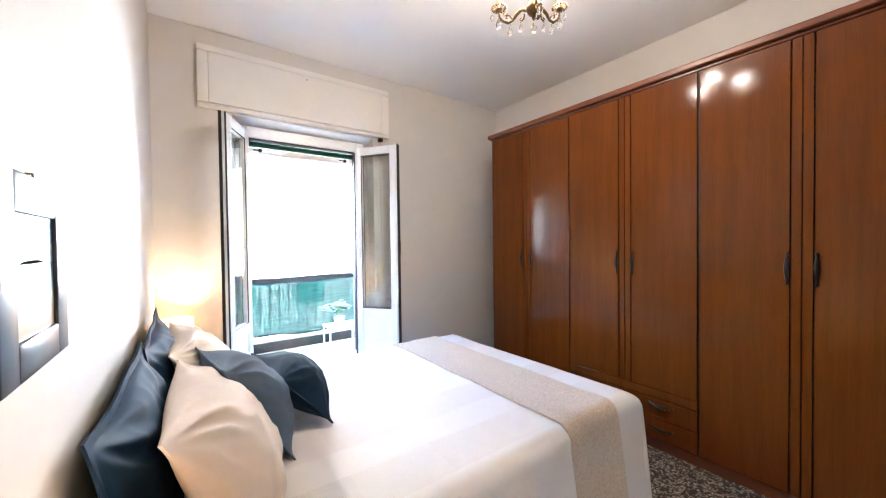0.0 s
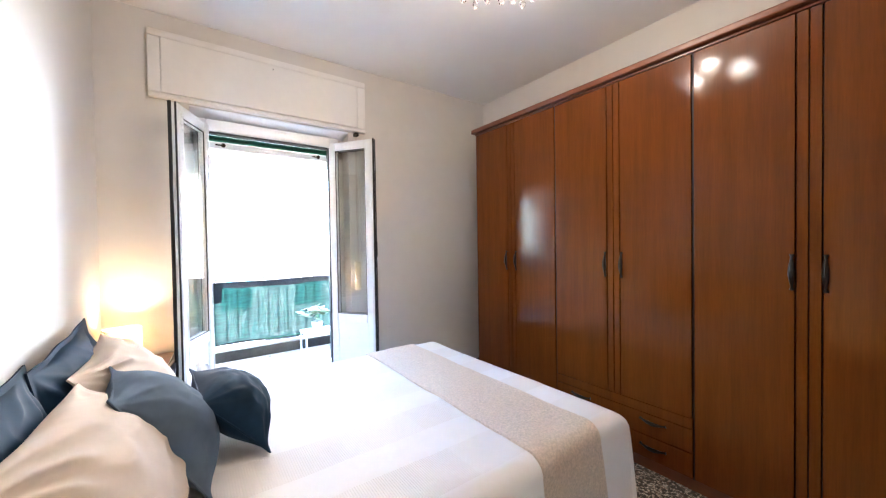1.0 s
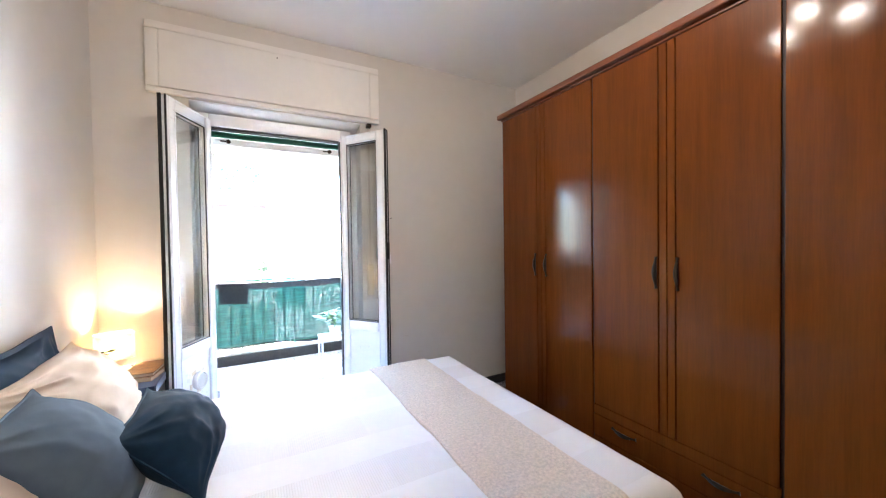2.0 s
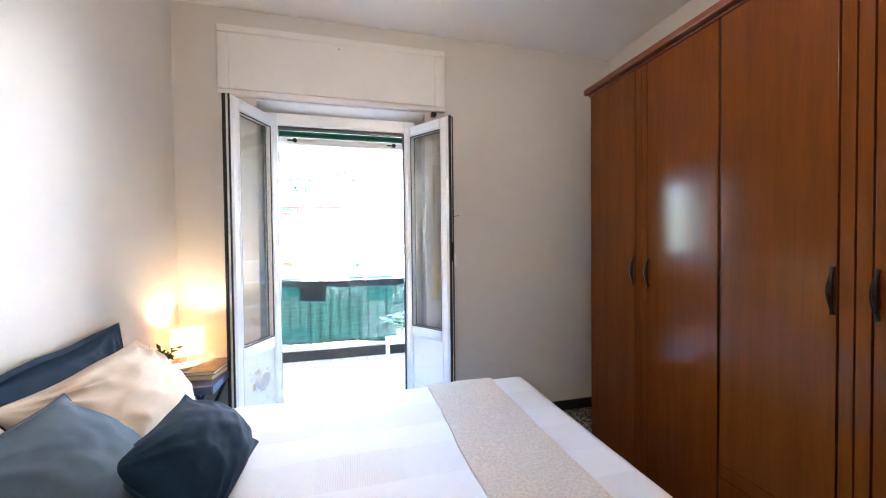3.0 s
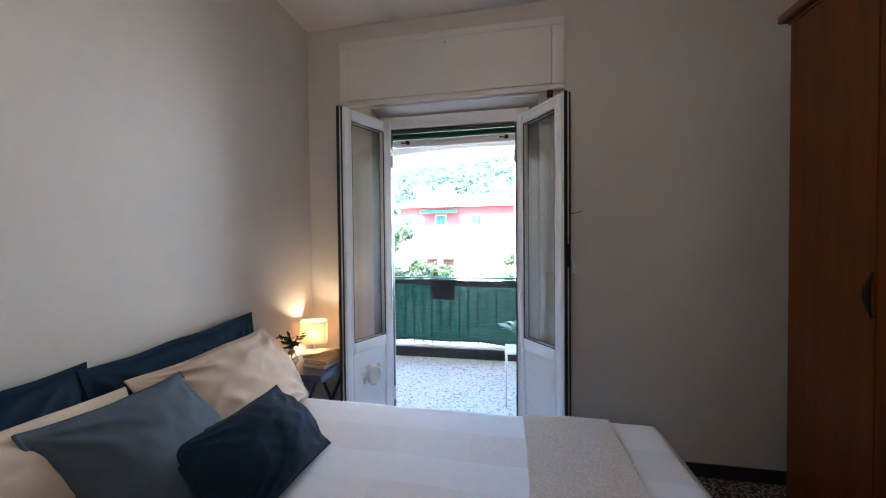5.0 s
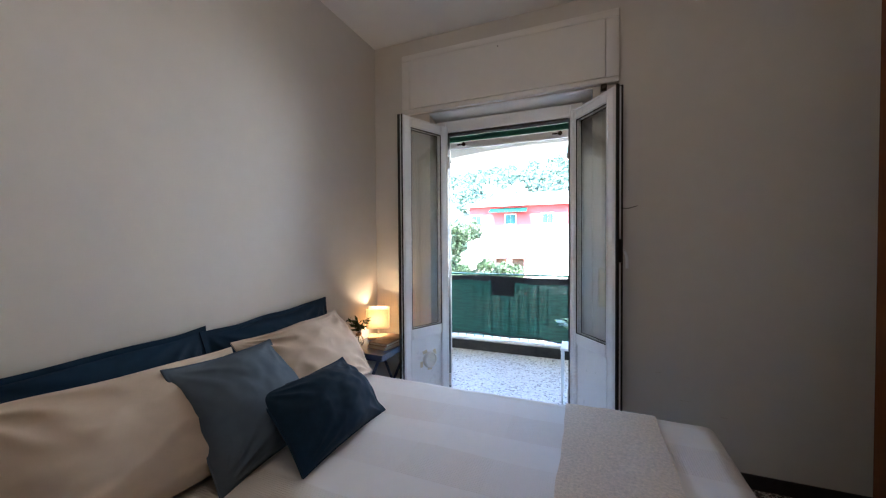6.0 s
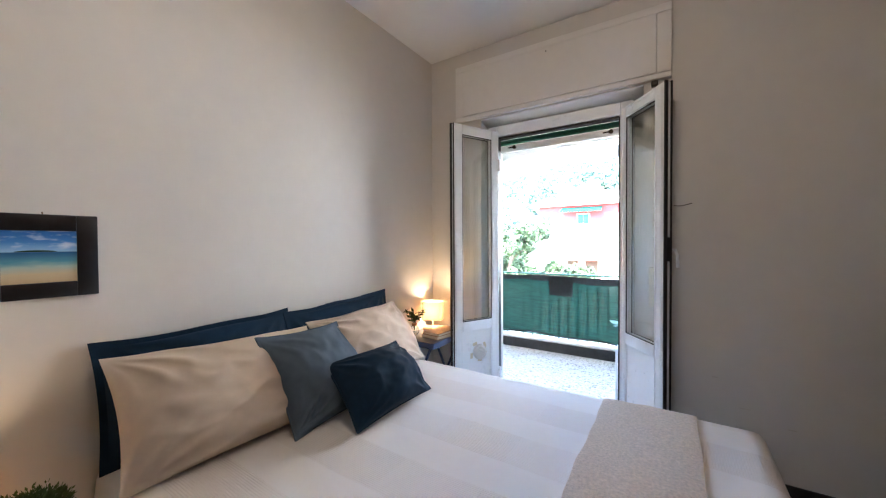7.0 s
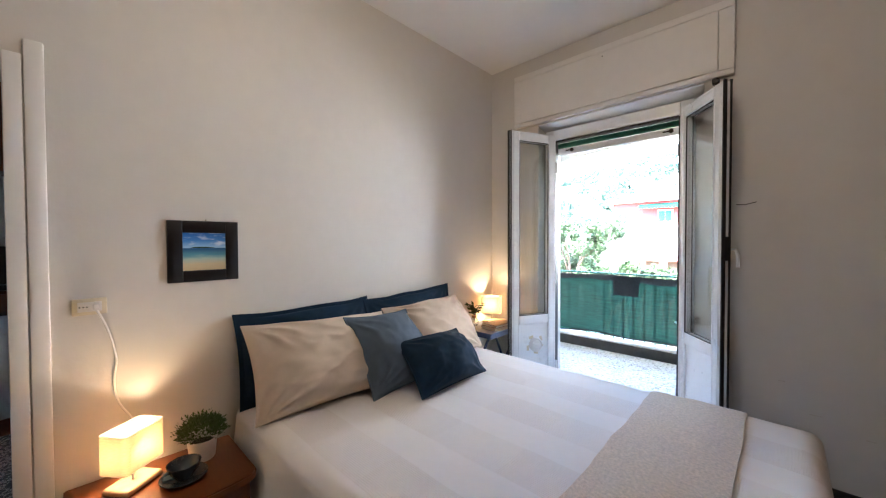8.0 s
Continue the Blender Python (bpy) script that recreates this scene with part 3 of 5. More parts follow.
def netting():
    """A sagging sheet of shade net tied along the rail."""
    bm = bmesh.new()
    n, rows, grid = 140, 14, []
    for j in range(rows + 1):
        line = []
        for i in range(n + 1):
            x = -2.4 + 6.9 * i / n
            v = j / rows
            low = 0.20 + 0.020 * math.sin(x * 2.1 + 0.6) + 0.012 * math.sin(x * 7.3)
            high = 0.993 + 0.010 * math.sin(x * 3.7)
            y = BY - 0.0105 - 0.003 * abs(math.sin((x + 2.4) * math.pi / 0.12)) * math.sin(math.pi * v) - 0.003 * noise.noise((x * 1.7, v * 2, 0))
            line.append(bm.verts.new((x, y, low + (high - low) * v)))
        grid.append(line)
    for j in range(rows):
        for i in range(n):
            bm.faces.new((grid[j][i], grid[j][i + 1], grid[j + 1][i + 1], grid[j + 1][i]))
    return bm


net = part("netting", netting(), NET, rail, "dark green shade netting")
bm = bmesh.new()
n = 120
top, bot = [], []
for i in range(n + 1):
    x = -2.4 + 6.9 * i / n
    y = BY - 0.045 - 0.006 * math.sin(x * 9)
    top.append(bm.verts.new((x, y, 1.000 + 0.008 * math.sin(x * 4.1))))
    bot.append(bm.verts.new((x, y - 0.004, 0.925 + 0.016 * math.sin(x * 2.7 + 1) + 0.006 * math.sin(x * 11))))
for i in range(n):
    bm.faces.new((bot[i], bot[i + 1], top[i + 1], top[i]))
part("hem", bm, NETD, net, "black folded hem")
bm = tube(bmesh.new(), [(-2.4 + 0.1 * k, BY - 0.04, 0.207 + 0.020 * math.sin((-2.4 + 0.1 * k) * 2.1 + 0.6) + 0.012 * math.sin((-2.4 + 0.1 * k) * 7.3)) for k in range(70)], 0.011, 6)
part("hem", bm, NETD, net, "black folded hem")
bm = bmesh.new()
vs = [bm.verts.new(p) for p in ((0.485, BY - 0.056, 0.985), (0.80, BY - 0.056, 0.98), (0.785, BY - 0.06, 0.742), (0.495, BY - 0.06, 0.757))]
bm.faces.new(vs)
bmesh.ops.solidify(bm, geom=bm.faces, thickness=0.004)
part("patch", bm, NETD, net, "black square of folded net")

# slab and arched front of the loggia
single("balcony_ceiling", boxed(-2.5, 4.6, NY + 0.301, BY + 0.30, 3.0, 3.25), CEIL, "white plaster ceiling of the balcony", "ceiling", "structure", smooth=False)


def arched_front():
    bm = bmesh.new()
    n, x0, x1, spring, rise, top = 40, -1.35, 3.6, 2.15, 0.55, 3.0
    for y in (BY + 0.05, BY + 0.28):
        lo, hi = [], []
        for i in range(n + 1):
            x = x0 + (x1 - x0) * i / n
            s = 2 * i / n - 1
            lo.append(bm.verts.new((x, y, spring + rise * math.sqrt(max(0.0, 1 - s * s)))))
            hi.append(bm.verts.new((x, y, top)))
        for i in range(n):
            bm.faces.new((lo[i], lo[i + 1], hi[i + 1], hi[i]))
        if y < BY + 0.1:
            first = lo
        else:
            for i in range(n):
                bm.faces.new((first[i], first[i + 1], lo[i + 1], lo[i]))
    box(bm, -2.5, x0, BY + 0.05, BY + 0.28, 0.17, top)
    box(bm, x1, 4.6, BY + 0.05, BY + 0.28, 0.17, top)
    return bm


single("loggia_arch", arched_front(), PALE, "white rendered arch over the balcony front", "arch", "structure")
single("balcony_wall", boxed(4.6, 4.8, NY + 0.301, BY + 0.3, -0.2, 3.25), CEIL, "white rendered end wall of the balcony", "wall", "structure", smooth=False)
single("balcony_wall", boxed(-2.7, -2.5, NY + 0.301, BY + 0.3, -0.2, 3.25), CEIL, "white rendered end wall of the balcony", "wall", "structure", smooth=False)

# ---- the wardrobe ----
WX = 2.775                                   # its front
WYN, WYS = 2.93, 0.178                       # its ends
robe = thing("wardrobe", (3.05, 1.55, 0), "glossy cherry wood six-door wardrobe along the wall", "wardrobe")
bm = bmesh.new()
box(bm, WX + 0.024, EX - 0.005, WYS, WYN, 0.07, 2.48)
part("carcass", bm, WOOD, robe)
part("plinth", boxed(WX + 0.03, EX - 0.005, WYS, WYN, 0.0, 0.068), WOODD, robe, "dark wooden plinth")
bm = bmesh.new()
box(bm, WX - 0.038, EX - 0.005, WYS - 0.02, WYN + 0.024, 2.497, 2.537, 0.009, 3)
box(bm, WX - 0.004, EX - 0.01, WYS - 0.004, WYN + 0.004, 2.482, 2.496, 0.002)
part("cornice", bm, WOODD, robe, "moulded dark wooden cornice")


def pull(bm, x, y, z, length, upright=True):
    """A curved drop pull with spread ends."""
    pts, rad = [], []
    for k in range(13):
        s = k / 12
        out = 0.003 + 0.016 * math.sin(math.pi * s)
        d = (s - 0.5) * length
        pts.append((x - out, y, z + d) if upright else (x - out, y + d, z - 0.008 * math.sin(math.pi * s)))
        rad.append(0.0045 + 0.0075 * math.sin(math.pi * s) ** 2 + (0.005 if k in (0, 12) else 0.0))
    return tube(bm, pts, rad, 8)


bays = [(2.013, WYN), (1.095, 2.013), (WYS, 1.095)]
for b, (y0, y1) in enumerate(bays):
    mid = (y0 + y1) / 2
    low = 0.428 if b == 1 else 0.085
    for side in (1, -1):
        edge = y1 if side > 0 else y0
        inner = mid + side * 0.043
        a, c = sorted((edge - side * 0.0072, inner + side * 0.0035))
        leaf = part("door", boxed(WX, WX + 0.022, a, c, low, 2.478, 0.002), WOOD, robe)
        part("handle", pull(bmesh.new(), WX, inner + side * 0.012, 1.285, 0.165), BRONZE, leaf, "curved black bronze pull")
        a, c = sorted((inner - side * 0.0025, mid + side * 0.0022))
        part("stile", boxed(WX + 0.001, WX + 0.022, a, c, low, 2.478, 0.0012, 1), WOOD, robe)
    if b == 1:
        part("rail", boxed(WX, WX + 0.022, y0 + 0.003, y1 - 0.003, 0.366, 0.424, 0.003), WOOD, robe)
        for z0, z1, hz in ((0.228, 0.361, 0.325), (0.085, 0.222, 0.165)):
            drawer = part("drawer", boxed(WX, WX + 0.022, y0 + 0.003, y1 - 0.003, z0, z1, 0.0035), WOOD, robe)
            for hy in (1.31, 1.80):
                part("handle", pull(bmesh.new(), WX, hy, hz, 0.15, False), BRONZE, drawer, "curved black bronze pull")
bm = bmesh.new()
for y in (WYN, 2.013, 1.095, WYS):
    box(bm, WX + 0.012, WX + 0.0235, y - 0.0069, y + 0.0069, 0.075, 2.48)
for y0, y1 in bays:
    for d in (-0.043, 0.0, 0.043):
        y = (y0 + y1) / 2 + d
        box(bm, WX + 0.016, WX + 0.0236, y - 0.002, y + 0.002, 0.43 if y0 == 1.095 else 0.086, 2.478)
part("joint", bm, GROOVE, robe, "dark joint between the units")

# ---- the bed ----
bed = thing("bed", (1.1, 2.0, 0), "double bed with a white covered mattress against the wall", "bed")
part("mattress", boxed(0.03, 2.06, 1.24, 2.76, 0.30, 0.575, 0.05, 3), CERAM, bed)
part("base", boxed(0.04, 2.04, 1.25, 2.75, 0.12, 0.298, 0.01), WOODD, bed)
leg = part("leg", boxed(0.08, 0.14, 1.28, 1.34, 0.0, 0.119, 0.005), WOODD, bed)
for dx, dy in ((1.86, 0), (0, 1.38), (1.86, 1.38)):
    q = new("leg", leg.data)
    q.parent = bed
    q.matrix_parent_inverse = bed.matrix_basis.inverted()
    q.location = (dx, dy, 0)

BX0, BX1, BYS, BYN, BT = 0.015, 2.21, 1.165, 2.865, 0.607


def drape(u, v, lift=0.0):
    """A place on the bedspread: u along the bed, v across it, past the edges it falls to the floor."""
    def edge(s, lo, hi, r=0.075):
        # way along and drop below the top for a run s over an edge rounded by r
        quarter = r * math.pi / 2
        if s > hi - r:
            over = s - (hi - r)
            if over < quarter:
                return hi - r + r * math.sin(over / r), r - r * math.cos(over / r)
            return hi + 0.10 * (over - quarter), r + (over - quarter)
        if s < lo + r:
            over = lo + r - s
            if over < quarter:
                return lo + r - r * math.sin(over / r), r - r * math.cos(over / r)
            return lo - 0.10 * (over - quarter), r + (over - quarter)
        return s, 0.0
    x, dx = edge(u, -9.0, BX1)
    y, dy = edge(v, BYS, BYN)
    d = (dx ** 4 + dy ** 4) ** 0.25
    if min(dx, dy) > 0.1:
        pull_in = min(1.0, (min(dx, dy) - 0.1) / 0.4)
        x, y = x - 0.04 * pull_in, y + (0.04 if v < 2 else -0.04) * pull_in
    soft = 0.006 * noise.noise((u * 3.1, v * 3.1, 1.0)) + 0.003 * noise.noise((u * 9, v * 7, 4.0))
    if d > 0.09 and min(dx, dy) < 0.05:
        ripple = 0.014 * min(1.0, (d - 0.09) / 0.25)
        if dx > dy:
            x += ripple * math.sin(v * 17 + 1.2 * math.sin(v * 5))
        else:
            y += (1 if v > 2 else -1) * ripple * math.sin(u * 13 + 1.5 * math.sin(u * 4))
    return Vector((x, y, BT - d + soft + lift))


def drape_sheet(us, vs, lift=0.0, skew=0.0, thick=0.004, loose=0.0):
    bm = bmesh.new()
    grid = [[bm.verts.new(drape(u + skew * (v - 2.0) + loose * (noise.noise((v * 3.0, u * 2.0, 8.0)) + 0.4 * noise.noise((v * 9.0, u * 3.0, 2.0))), v, lift + 0.45 * loose * (noise.noise((u * 11.0, v * 5.0, 5.0)) + 0.4))) for v in vs] for u in us]
    for i in range(len(us) - 1):
        for j in range(len(vs) - 1):
            bm.faces.new((grid[i][j], grid[i + 1][j], grid[i + 1][j + 1], grid[i][j + 1]))
    for row in grid:
        for q in row:
            q.co.z = max(q.co.z, 0.012)
    bmesh.ops.recalc_face_normals(bm, faces=bm.faces)
    bmesh.ops.solidify(bm, geom=bm.faces, thickness=thick)
    return bm


def steps(a, b, n):
    return [a + (b - a) * k / n for k in range(n + 1)]


single("bedspread", drape_sheet(steps(BX0, BX1 + 0.52, 120), steps(BYS - 0.53, BYN + 0.50, 130)), SPREAD, "white cotton bedspread with waffle woven bands on the bed", "bedspread")
single("bed_runner", drape_sheet(steps(1.557, 1.957, 44), steps(BYS - 0.46, BYN + 0.20, 130), 0.012, 0.0, 0.010, 0.009), RUNNER, "oatmeal woven throw laid across the foot of the bed", "throw")


def pillow(name, corners, thick, mat, label, seam=0.0, seed=1, sag=0.04, flange=0.0, slump=0.008, lip=0.0, full=0.5):
    """A stuffed pillow between four corners (low left, low right, high right, high left as seen from its front)."""
    a, b, c, d = (Vector(p) for p in corners)
    nrm = ((b - a).cross(d - a)).normalized()
    bm = bmesh.new()
    n = 88
    front, back = [], []
    updir = (d - a).normalized()

    def spot(u, v):
        # edges drawn in between the corners, and a little slack
        uu = u * (1 - sag * (1 - v * v) * abs(u) ** 3)
        vv = v * (1 - sag * (1 - u * u) * abs(v) ** 3)
        blunt = 1 - 0.004 * abs(u * v) ** 8
        s, t = (uu * blunt + 1) / 2, (vv * blunt + 1) / 2
        slack = slump * (noise.noise((u * 1.6, seed * 5.3, 0.3)) - 0.35 * (1 - u * u)) * max(0.0, v) ** 2
        lean = 0.3 * slump * noise.noise((u * 2.2, v * 1.2, seed * 1.9))
        return a * (1 - s) * (1 - t) + b * s * (1 - t) + c * s * t + d * (1 - s) * t + updir * slack + nrm * lean

    def bulge(u, v):
        if flange:
            u, v = min(1, abs(u) / (1 - flange)), min(1, abs(v) / (1 - flange * 1.4))
        elif lip:
            u, v = min(1, abs(u) / (1 - lip)), min(1, abs(v) / (1 - lip))
        ears = max(0.0, 1 - abs(u * v) ** 1.5) ** 0.8
        return (max(0.0, 1 - u * u) ** full) * (max(0.0, 1 - v * v) ** full) * ears

    def folds(u, v):
        # pulls that fan out from each corner, and soft dents between
        total = 0.0
        for k, (su, sv) in enumerate(((-1, -1), (1, -1), (1, 1), (-1, 1))):
            du, dv = 1 - su * u, 1 - sv * v
            dist = math.hypot(du, dv)
            if dist < 1.1:
                way = math.atan2(dv, du)
                rise = math.sin(way * 15 + 4.0 * noise.noise((du * 1.4, dv * 1.4, seed * 3.3 + k)) + k * 1.7)
                total += 0.024 * (rise if rise > 0 else 0.45 * rise) * math.exp(-((dist - 0.46) / 0.30) ** 2) * (0.45 + 0.55 * abs(noise.noise((k * 2.1, seed * 1.3, 0))) * 2)
        return total

    for i in range(n + 1):
        rf, rb = [], []
        for j in range(n + 1):
            u, v = 2 * i / n - 1, 2 * j / n - 1
            u, v = math.sin(u * math.pi / 2) * 0.35 + u * 0.65, math.sin(v * math.pi / 2) * 0.35 + v * 0.65
            p, h = spot(u, v), bulge(u, v)
            wr = (0.010 if seam else 0.018) * noise.noise((u * 1.9, v * 1.9, seed * 7.7)) * h + folds(u, v) * min(1.0, h * 1.6) * (0.6 if seam else 1.3) + (0.003 if seam else 0.007) * (1 - 3.2 * abs(noise.noise((u * 3.1 + v, v * 2.3 - u * 0.6, seed * 4.1)))) * h + 0.0045 * noise.noise((u * 6, v * 6, seed * 2.2)) * h
            rf.append(bm.verts.new(p + nrm * (thick * 0.64 * h + wr + 0.003)))
            rb.append(bm.verts.new(p - nrm * (thick * 0.36 * h + 0.003)))
        front.append(rf)
        back.append(rb)
    for i in range(n):
        for j in range(n):
            bm.faces.new((front[i][j], front[i + 1][j], front[i + 1][j + 1], front[i][j + 1]))
            bm.faces.new((back[i][j], back[i][j + 1], back[i + 1][j + 1], back[i + 1][j]))
    rim = [(i, 0) for i in range(n)] + [(n, j) for j in range(n)] + [(i, n) for i in range(n, 0, -1)] + [(0, j) for j in range(n, 0, -1)]
    for (i, j), (k, l) in zip(rim, rim[1:] + rim[:1]):
        bm.faces.new((front[i][j], back[i][j], back[k][l], front[k][l]))
    edge = [(front[i][j].co + back[i][j].co) / 2 for i, j in rim]
    whole = thing(name, (a + b) / 2, label, "pillow")
    body = part("cover", bm, mat, whole)
    if seam:
        part("piping", tube(bmesh.new(), edge + edge[:1], seam, 6), mat, body)
    return whole


pillow("pillow", [(0.12, 1.150, 0.60), (0.13, 1.955, 0.60), (0.050, 1.955, 1.085), (0.035, 1.145, 1.075)], 0.13, NAVY, "dark navy cotton pillow standing against the wall", seed=1, flange=0.07, slump=0.016)
pillow("pillow", [(0.13, 1.95, 0.60), (0.13, 2.76, 0.60), (0.045, 2.755, 1.105), (0.060, 1.915, 1.078)], 0.13, NAVY, "dark navy cotton pillow standing against the wall", seed=2, flange=0.07, slump=0.016)
pillow("pillow", [(0.365, 1.140, 0.612), (0.42, 2.01, 0.612), (0.155, 1.995, 0.995), (0.145, 1.150, 1.035)], 0.22, BEIGE, "sand coloured cotton pillow leaning on a navy one", seed=3, sag=0.065, full=0.45)
pillow("pillow", [(0.40, 2.03, 0.61), (0.355, 2.83, 0.622), (0.100, 2.785, 1.015), (0.13, 2.01, 1.0)], 0.21, BEIGE, "sand coloured cotton pillow leaning on a navy one", seed=4, sag=0.065, full=0.45)
pillow("cushion", [(0.523, 1.672, 0.606), (0.50, 2.18, 0.612), (0.217, 2.152, 0.990), (0.283, 1.637, 1.022)], 0.22, GREY, "slate blue square cotton cushion leaning on the pillows", 0.004, 5, sag=0.075, lip=0.03, full=0.46)
pillow("cushion", [(0.722, 1.833, 0.625), (0.738, 2.362, 0.640), (0.466, 2.388, 0.858), (0.494, 1.840, 0.884)], 0.21, NAVYD, "dark navy oblong cotton cushion lying before the others", 0.004, 6, sag=0.06, lip=0.025, full=0.46)


# ---- bedside lamps ----
def bedside_lamp(at, turn, label):
    """A small lamp: wooden slab, short stem and an open linen box for a shade."""
    lamp = thing("table_lamp", at, label, "lamp", "bedside lamps")
    m = pose(*at, 0, 0, turn)

    def put(name, bm, mat, lab="", up=lamp):
        bm.transform(m)
        return part(name, bm, mat, up, lab)
    put("base", boxed(-0.078, 0.078, -0.058, 0.058, 0.0, 0.024, 0.010, 3), ASH, "pale wooden base")
    put("stem", lathe(bmesh.new(), [(0.006, 0.022), (0.006, 0.07), (0.012, 0.075), (0.012, 0.11), (0.004, 0.111)], steps=12), CERAM)
    # the shade: a ring of upright cloth with round corners
    bm = bmesh.new()
    ring = []
    hw, hd, r = 0.088, 0.062, 0.022
    for cx, cy, a0 in ((hw - r, hd - r, 0), (-hw + r, hd - r, 90), (-hw + r, -hd + r, 180), (hw - r, -hd + r, 270)):
        for k in range(6):
            a = radians(a0 + 18 * k)
            ring.append((cx + r * math.cos(a), cy + r * math.sin(a)))
    lo = [bm.verts.new((x, y, 0.088)) for x, y in ring]
    hi = [bm.verts.new((x, y, 0.240)) for x, y in ring]
    for k in range(len(ring)):
        bm.faces.new((lo[k], lo[(k + 1) % len(ring)], hi[(k + 1) % len(ring)], hi[k]))
    bmesh.ops.solidify(bm, geom=bm.faces, thickness=0.0012)
    shade = put("shade", bm, LINEN, "pale linen box shade")
    for z in (0.089, 0.239):
        put("hem", tube(bmesh.new(), [(x * 0.99, y * 0.99, z) for x, y in ring + ring[:1]], 0.0018, 5), CERAM, "", shade)
    put("bulb", lathe(bmesh.new(), [(0.0, 0.112), (0.010, 0.113), (0.014, 0.122), (0.012, 0.138), (0.0, 0.146)], steps=14), BULB, "lit bulb")
    return lamp


LAMP_S, LAMP_N = (0.165, 0.745, 0.462), (0.122, 3.275, 0.701)
bedside_lamp(LAMP_S, 128, "lit table lamp with linen box shade on the wooden nightstand")
bedside_lamp(LAMP_N, 25, "lit table lamp with linen box shade on the navy table")
bulb_light("lamp_bulb_light", (LAMP_S[0], LAMP_S[1], LAMP_S[2] + 0.160), 0.23, 0.03)
bulb_light("lamp_bulb_light", (LAMP_N[0], LAMP_N[1], LAMP_N[2] + 0.160), 0.34, 0.03)

# ---- wooden nightstand and what stands on it ----
stand = thing("nightstand", (0.24, 0.84, 0), "orange brown wooden nightstand with a rounded top beside the bed", "nightstand")
bm = bmesh.new()
out = [(0.012, 0.548), (0.40, 0.548)] + [(0.40 + 0.05 * math.sin(radians(a)), 0.598 - 0.05 * math.cos(radians(a))) for a in range(15, 91, 15)]
out += [(0.455 + 0.012 * math.sin(math.pi * k / 8), 0.60 + 0.48 * k / 8) for k in range(1, 8)]
out += [(0.40 + 0.05 * math.cos(radians(a)), 1.08 + 0.05 * math.sin(radians(a))) for a in range(0, 91, 15)] + [(0.012, 1.13)]
f = bm.faces.new([bm.verts.new((x, y, 0.43)) for x, y in out])
up = bmesh.ops.extrude_face_region(bm, geom=[f])
bmesh.ops.translate(bm, vec=(0, 0, 0.031), verts=[v for v in up["geom"] if isinstance(v, bmesh.types.BMVert)])
bmesh.ops.bevel(bm, geom=[e for e in bm.edges if abs(e.verts[0].co.z - e.verts[1].co.z) < 1e-5], offset=0.006, segments=2, affect="EDGES")
part("top", bm, STAND, stand)
part("body", boxed(0.02, 0.41, 0.575, 1.105, 0.09, 0.429, 0.006), STAND, stand)
for z in (0.105, 0.27):
    d = part("drawer", boxed(0.411, 0.428, 0.585, 1.095, z, z + 0.15, 0.004), STAND, stand)
    part("knob", lathe(bmesh.new(), [(0.005, 0), (0.005, 0.01), (0.013, 0.018), (0.0, 0.024)], steps=12, m=pose(0.428, 0.84, z + 0.08, 0, 90, 0)), BRASS, d)
foot = part("foot", boxed(0.03, 0.07, 0.585, 0.625, 0.0, 0.089, 0.004), STAND, stand)
for dx, dy in ((0.33, 0), (0, 0.47), (0.33, 0.47)):
    q = new("foot", foot.data)
    q.parent = stand
    q.matrix_parent_inverse = stand.matrix_basis.inverted()
    q.location = (dx, dy, 0)


def leaf_spray(bm, base, n, radius, height, size, seed, flat=0.5):
    """A clump of small curved leaves on thin stalks."""
    rnd = random.Random(seed)
    base = Vector(base)
    for _ in range(n):
        a, e = rnd.uniform(0, 2 * math.pi), math.acos(rnd.uniform(0.0, 1.0))
        r = rnd.uniform(0.45, 1.0) ** 0.6 * (rnd.uniform(1.0, 1.28) if rnd.random() < 0.2 else 1.0)
        p = base + Vector((radius * r * math.sin(e) * math.cos(a), radius * r * math.sin(e) * math.sin(a), height * (0.25 + 0.75 * r * math.cos(e))))
        out = (p - base).normalized()
        out = (out + Vector((rnd.uniform(-1, 1), rnd.uniform(-1, 1), rnd.uniform(-flat, 1))) * 0.6).normalized()
        side = out.orthogonal().normalized()
        side.rotate(Matrix.Rotation(rnd.uniform(0, 6.28), 3, out))
        s = size * rnd.uniform(0.6, 1.25)
        up = out.cross(side)
        q = [p - out * s, p + side * s * 0.42 + up * s * 0.1, p + out * s, p - side * s * 0.42 + up * s * 0.1, p - up * s * 0.08]
        v = [bm.verts.new(c) for c in q]
        for i in range(4):
            bm.faces.new((v[i], v[(i + 1) % 4], v[4]))
    return bm


pot = thing("potted_plant", (0.155, 0.985, 0.462), "small bushy green plant in a white ceramic pot on the nightstand", "plant")
part("pot", lathe(bmesh.new(), [(0.0, 0.0), (0.046, 0.0), (0.050, 0.006), (0.059, 0.092), (0.056, 0.094), (0.052, 0.072), (0.0, 0.070)], (0.155, 0.985, 0.462), 28), CERAM, pot, "white ceramic pot")
part("soil", lathe(bmesh.new(), [(0.0, 0.0), (0.048, 0.0), (0.036, 0.006), (0.0, 0.008)], (0.155, 0.985, 0.533), 18), SOIL, pot)
part("foliage", leaf_spray(bmesh.new(), (0.155, 0.985, 0.545), 1900, 0.098, 0.115, 0.0085, 3), BUSH, pot, "dense small green leaves", smooth=False)

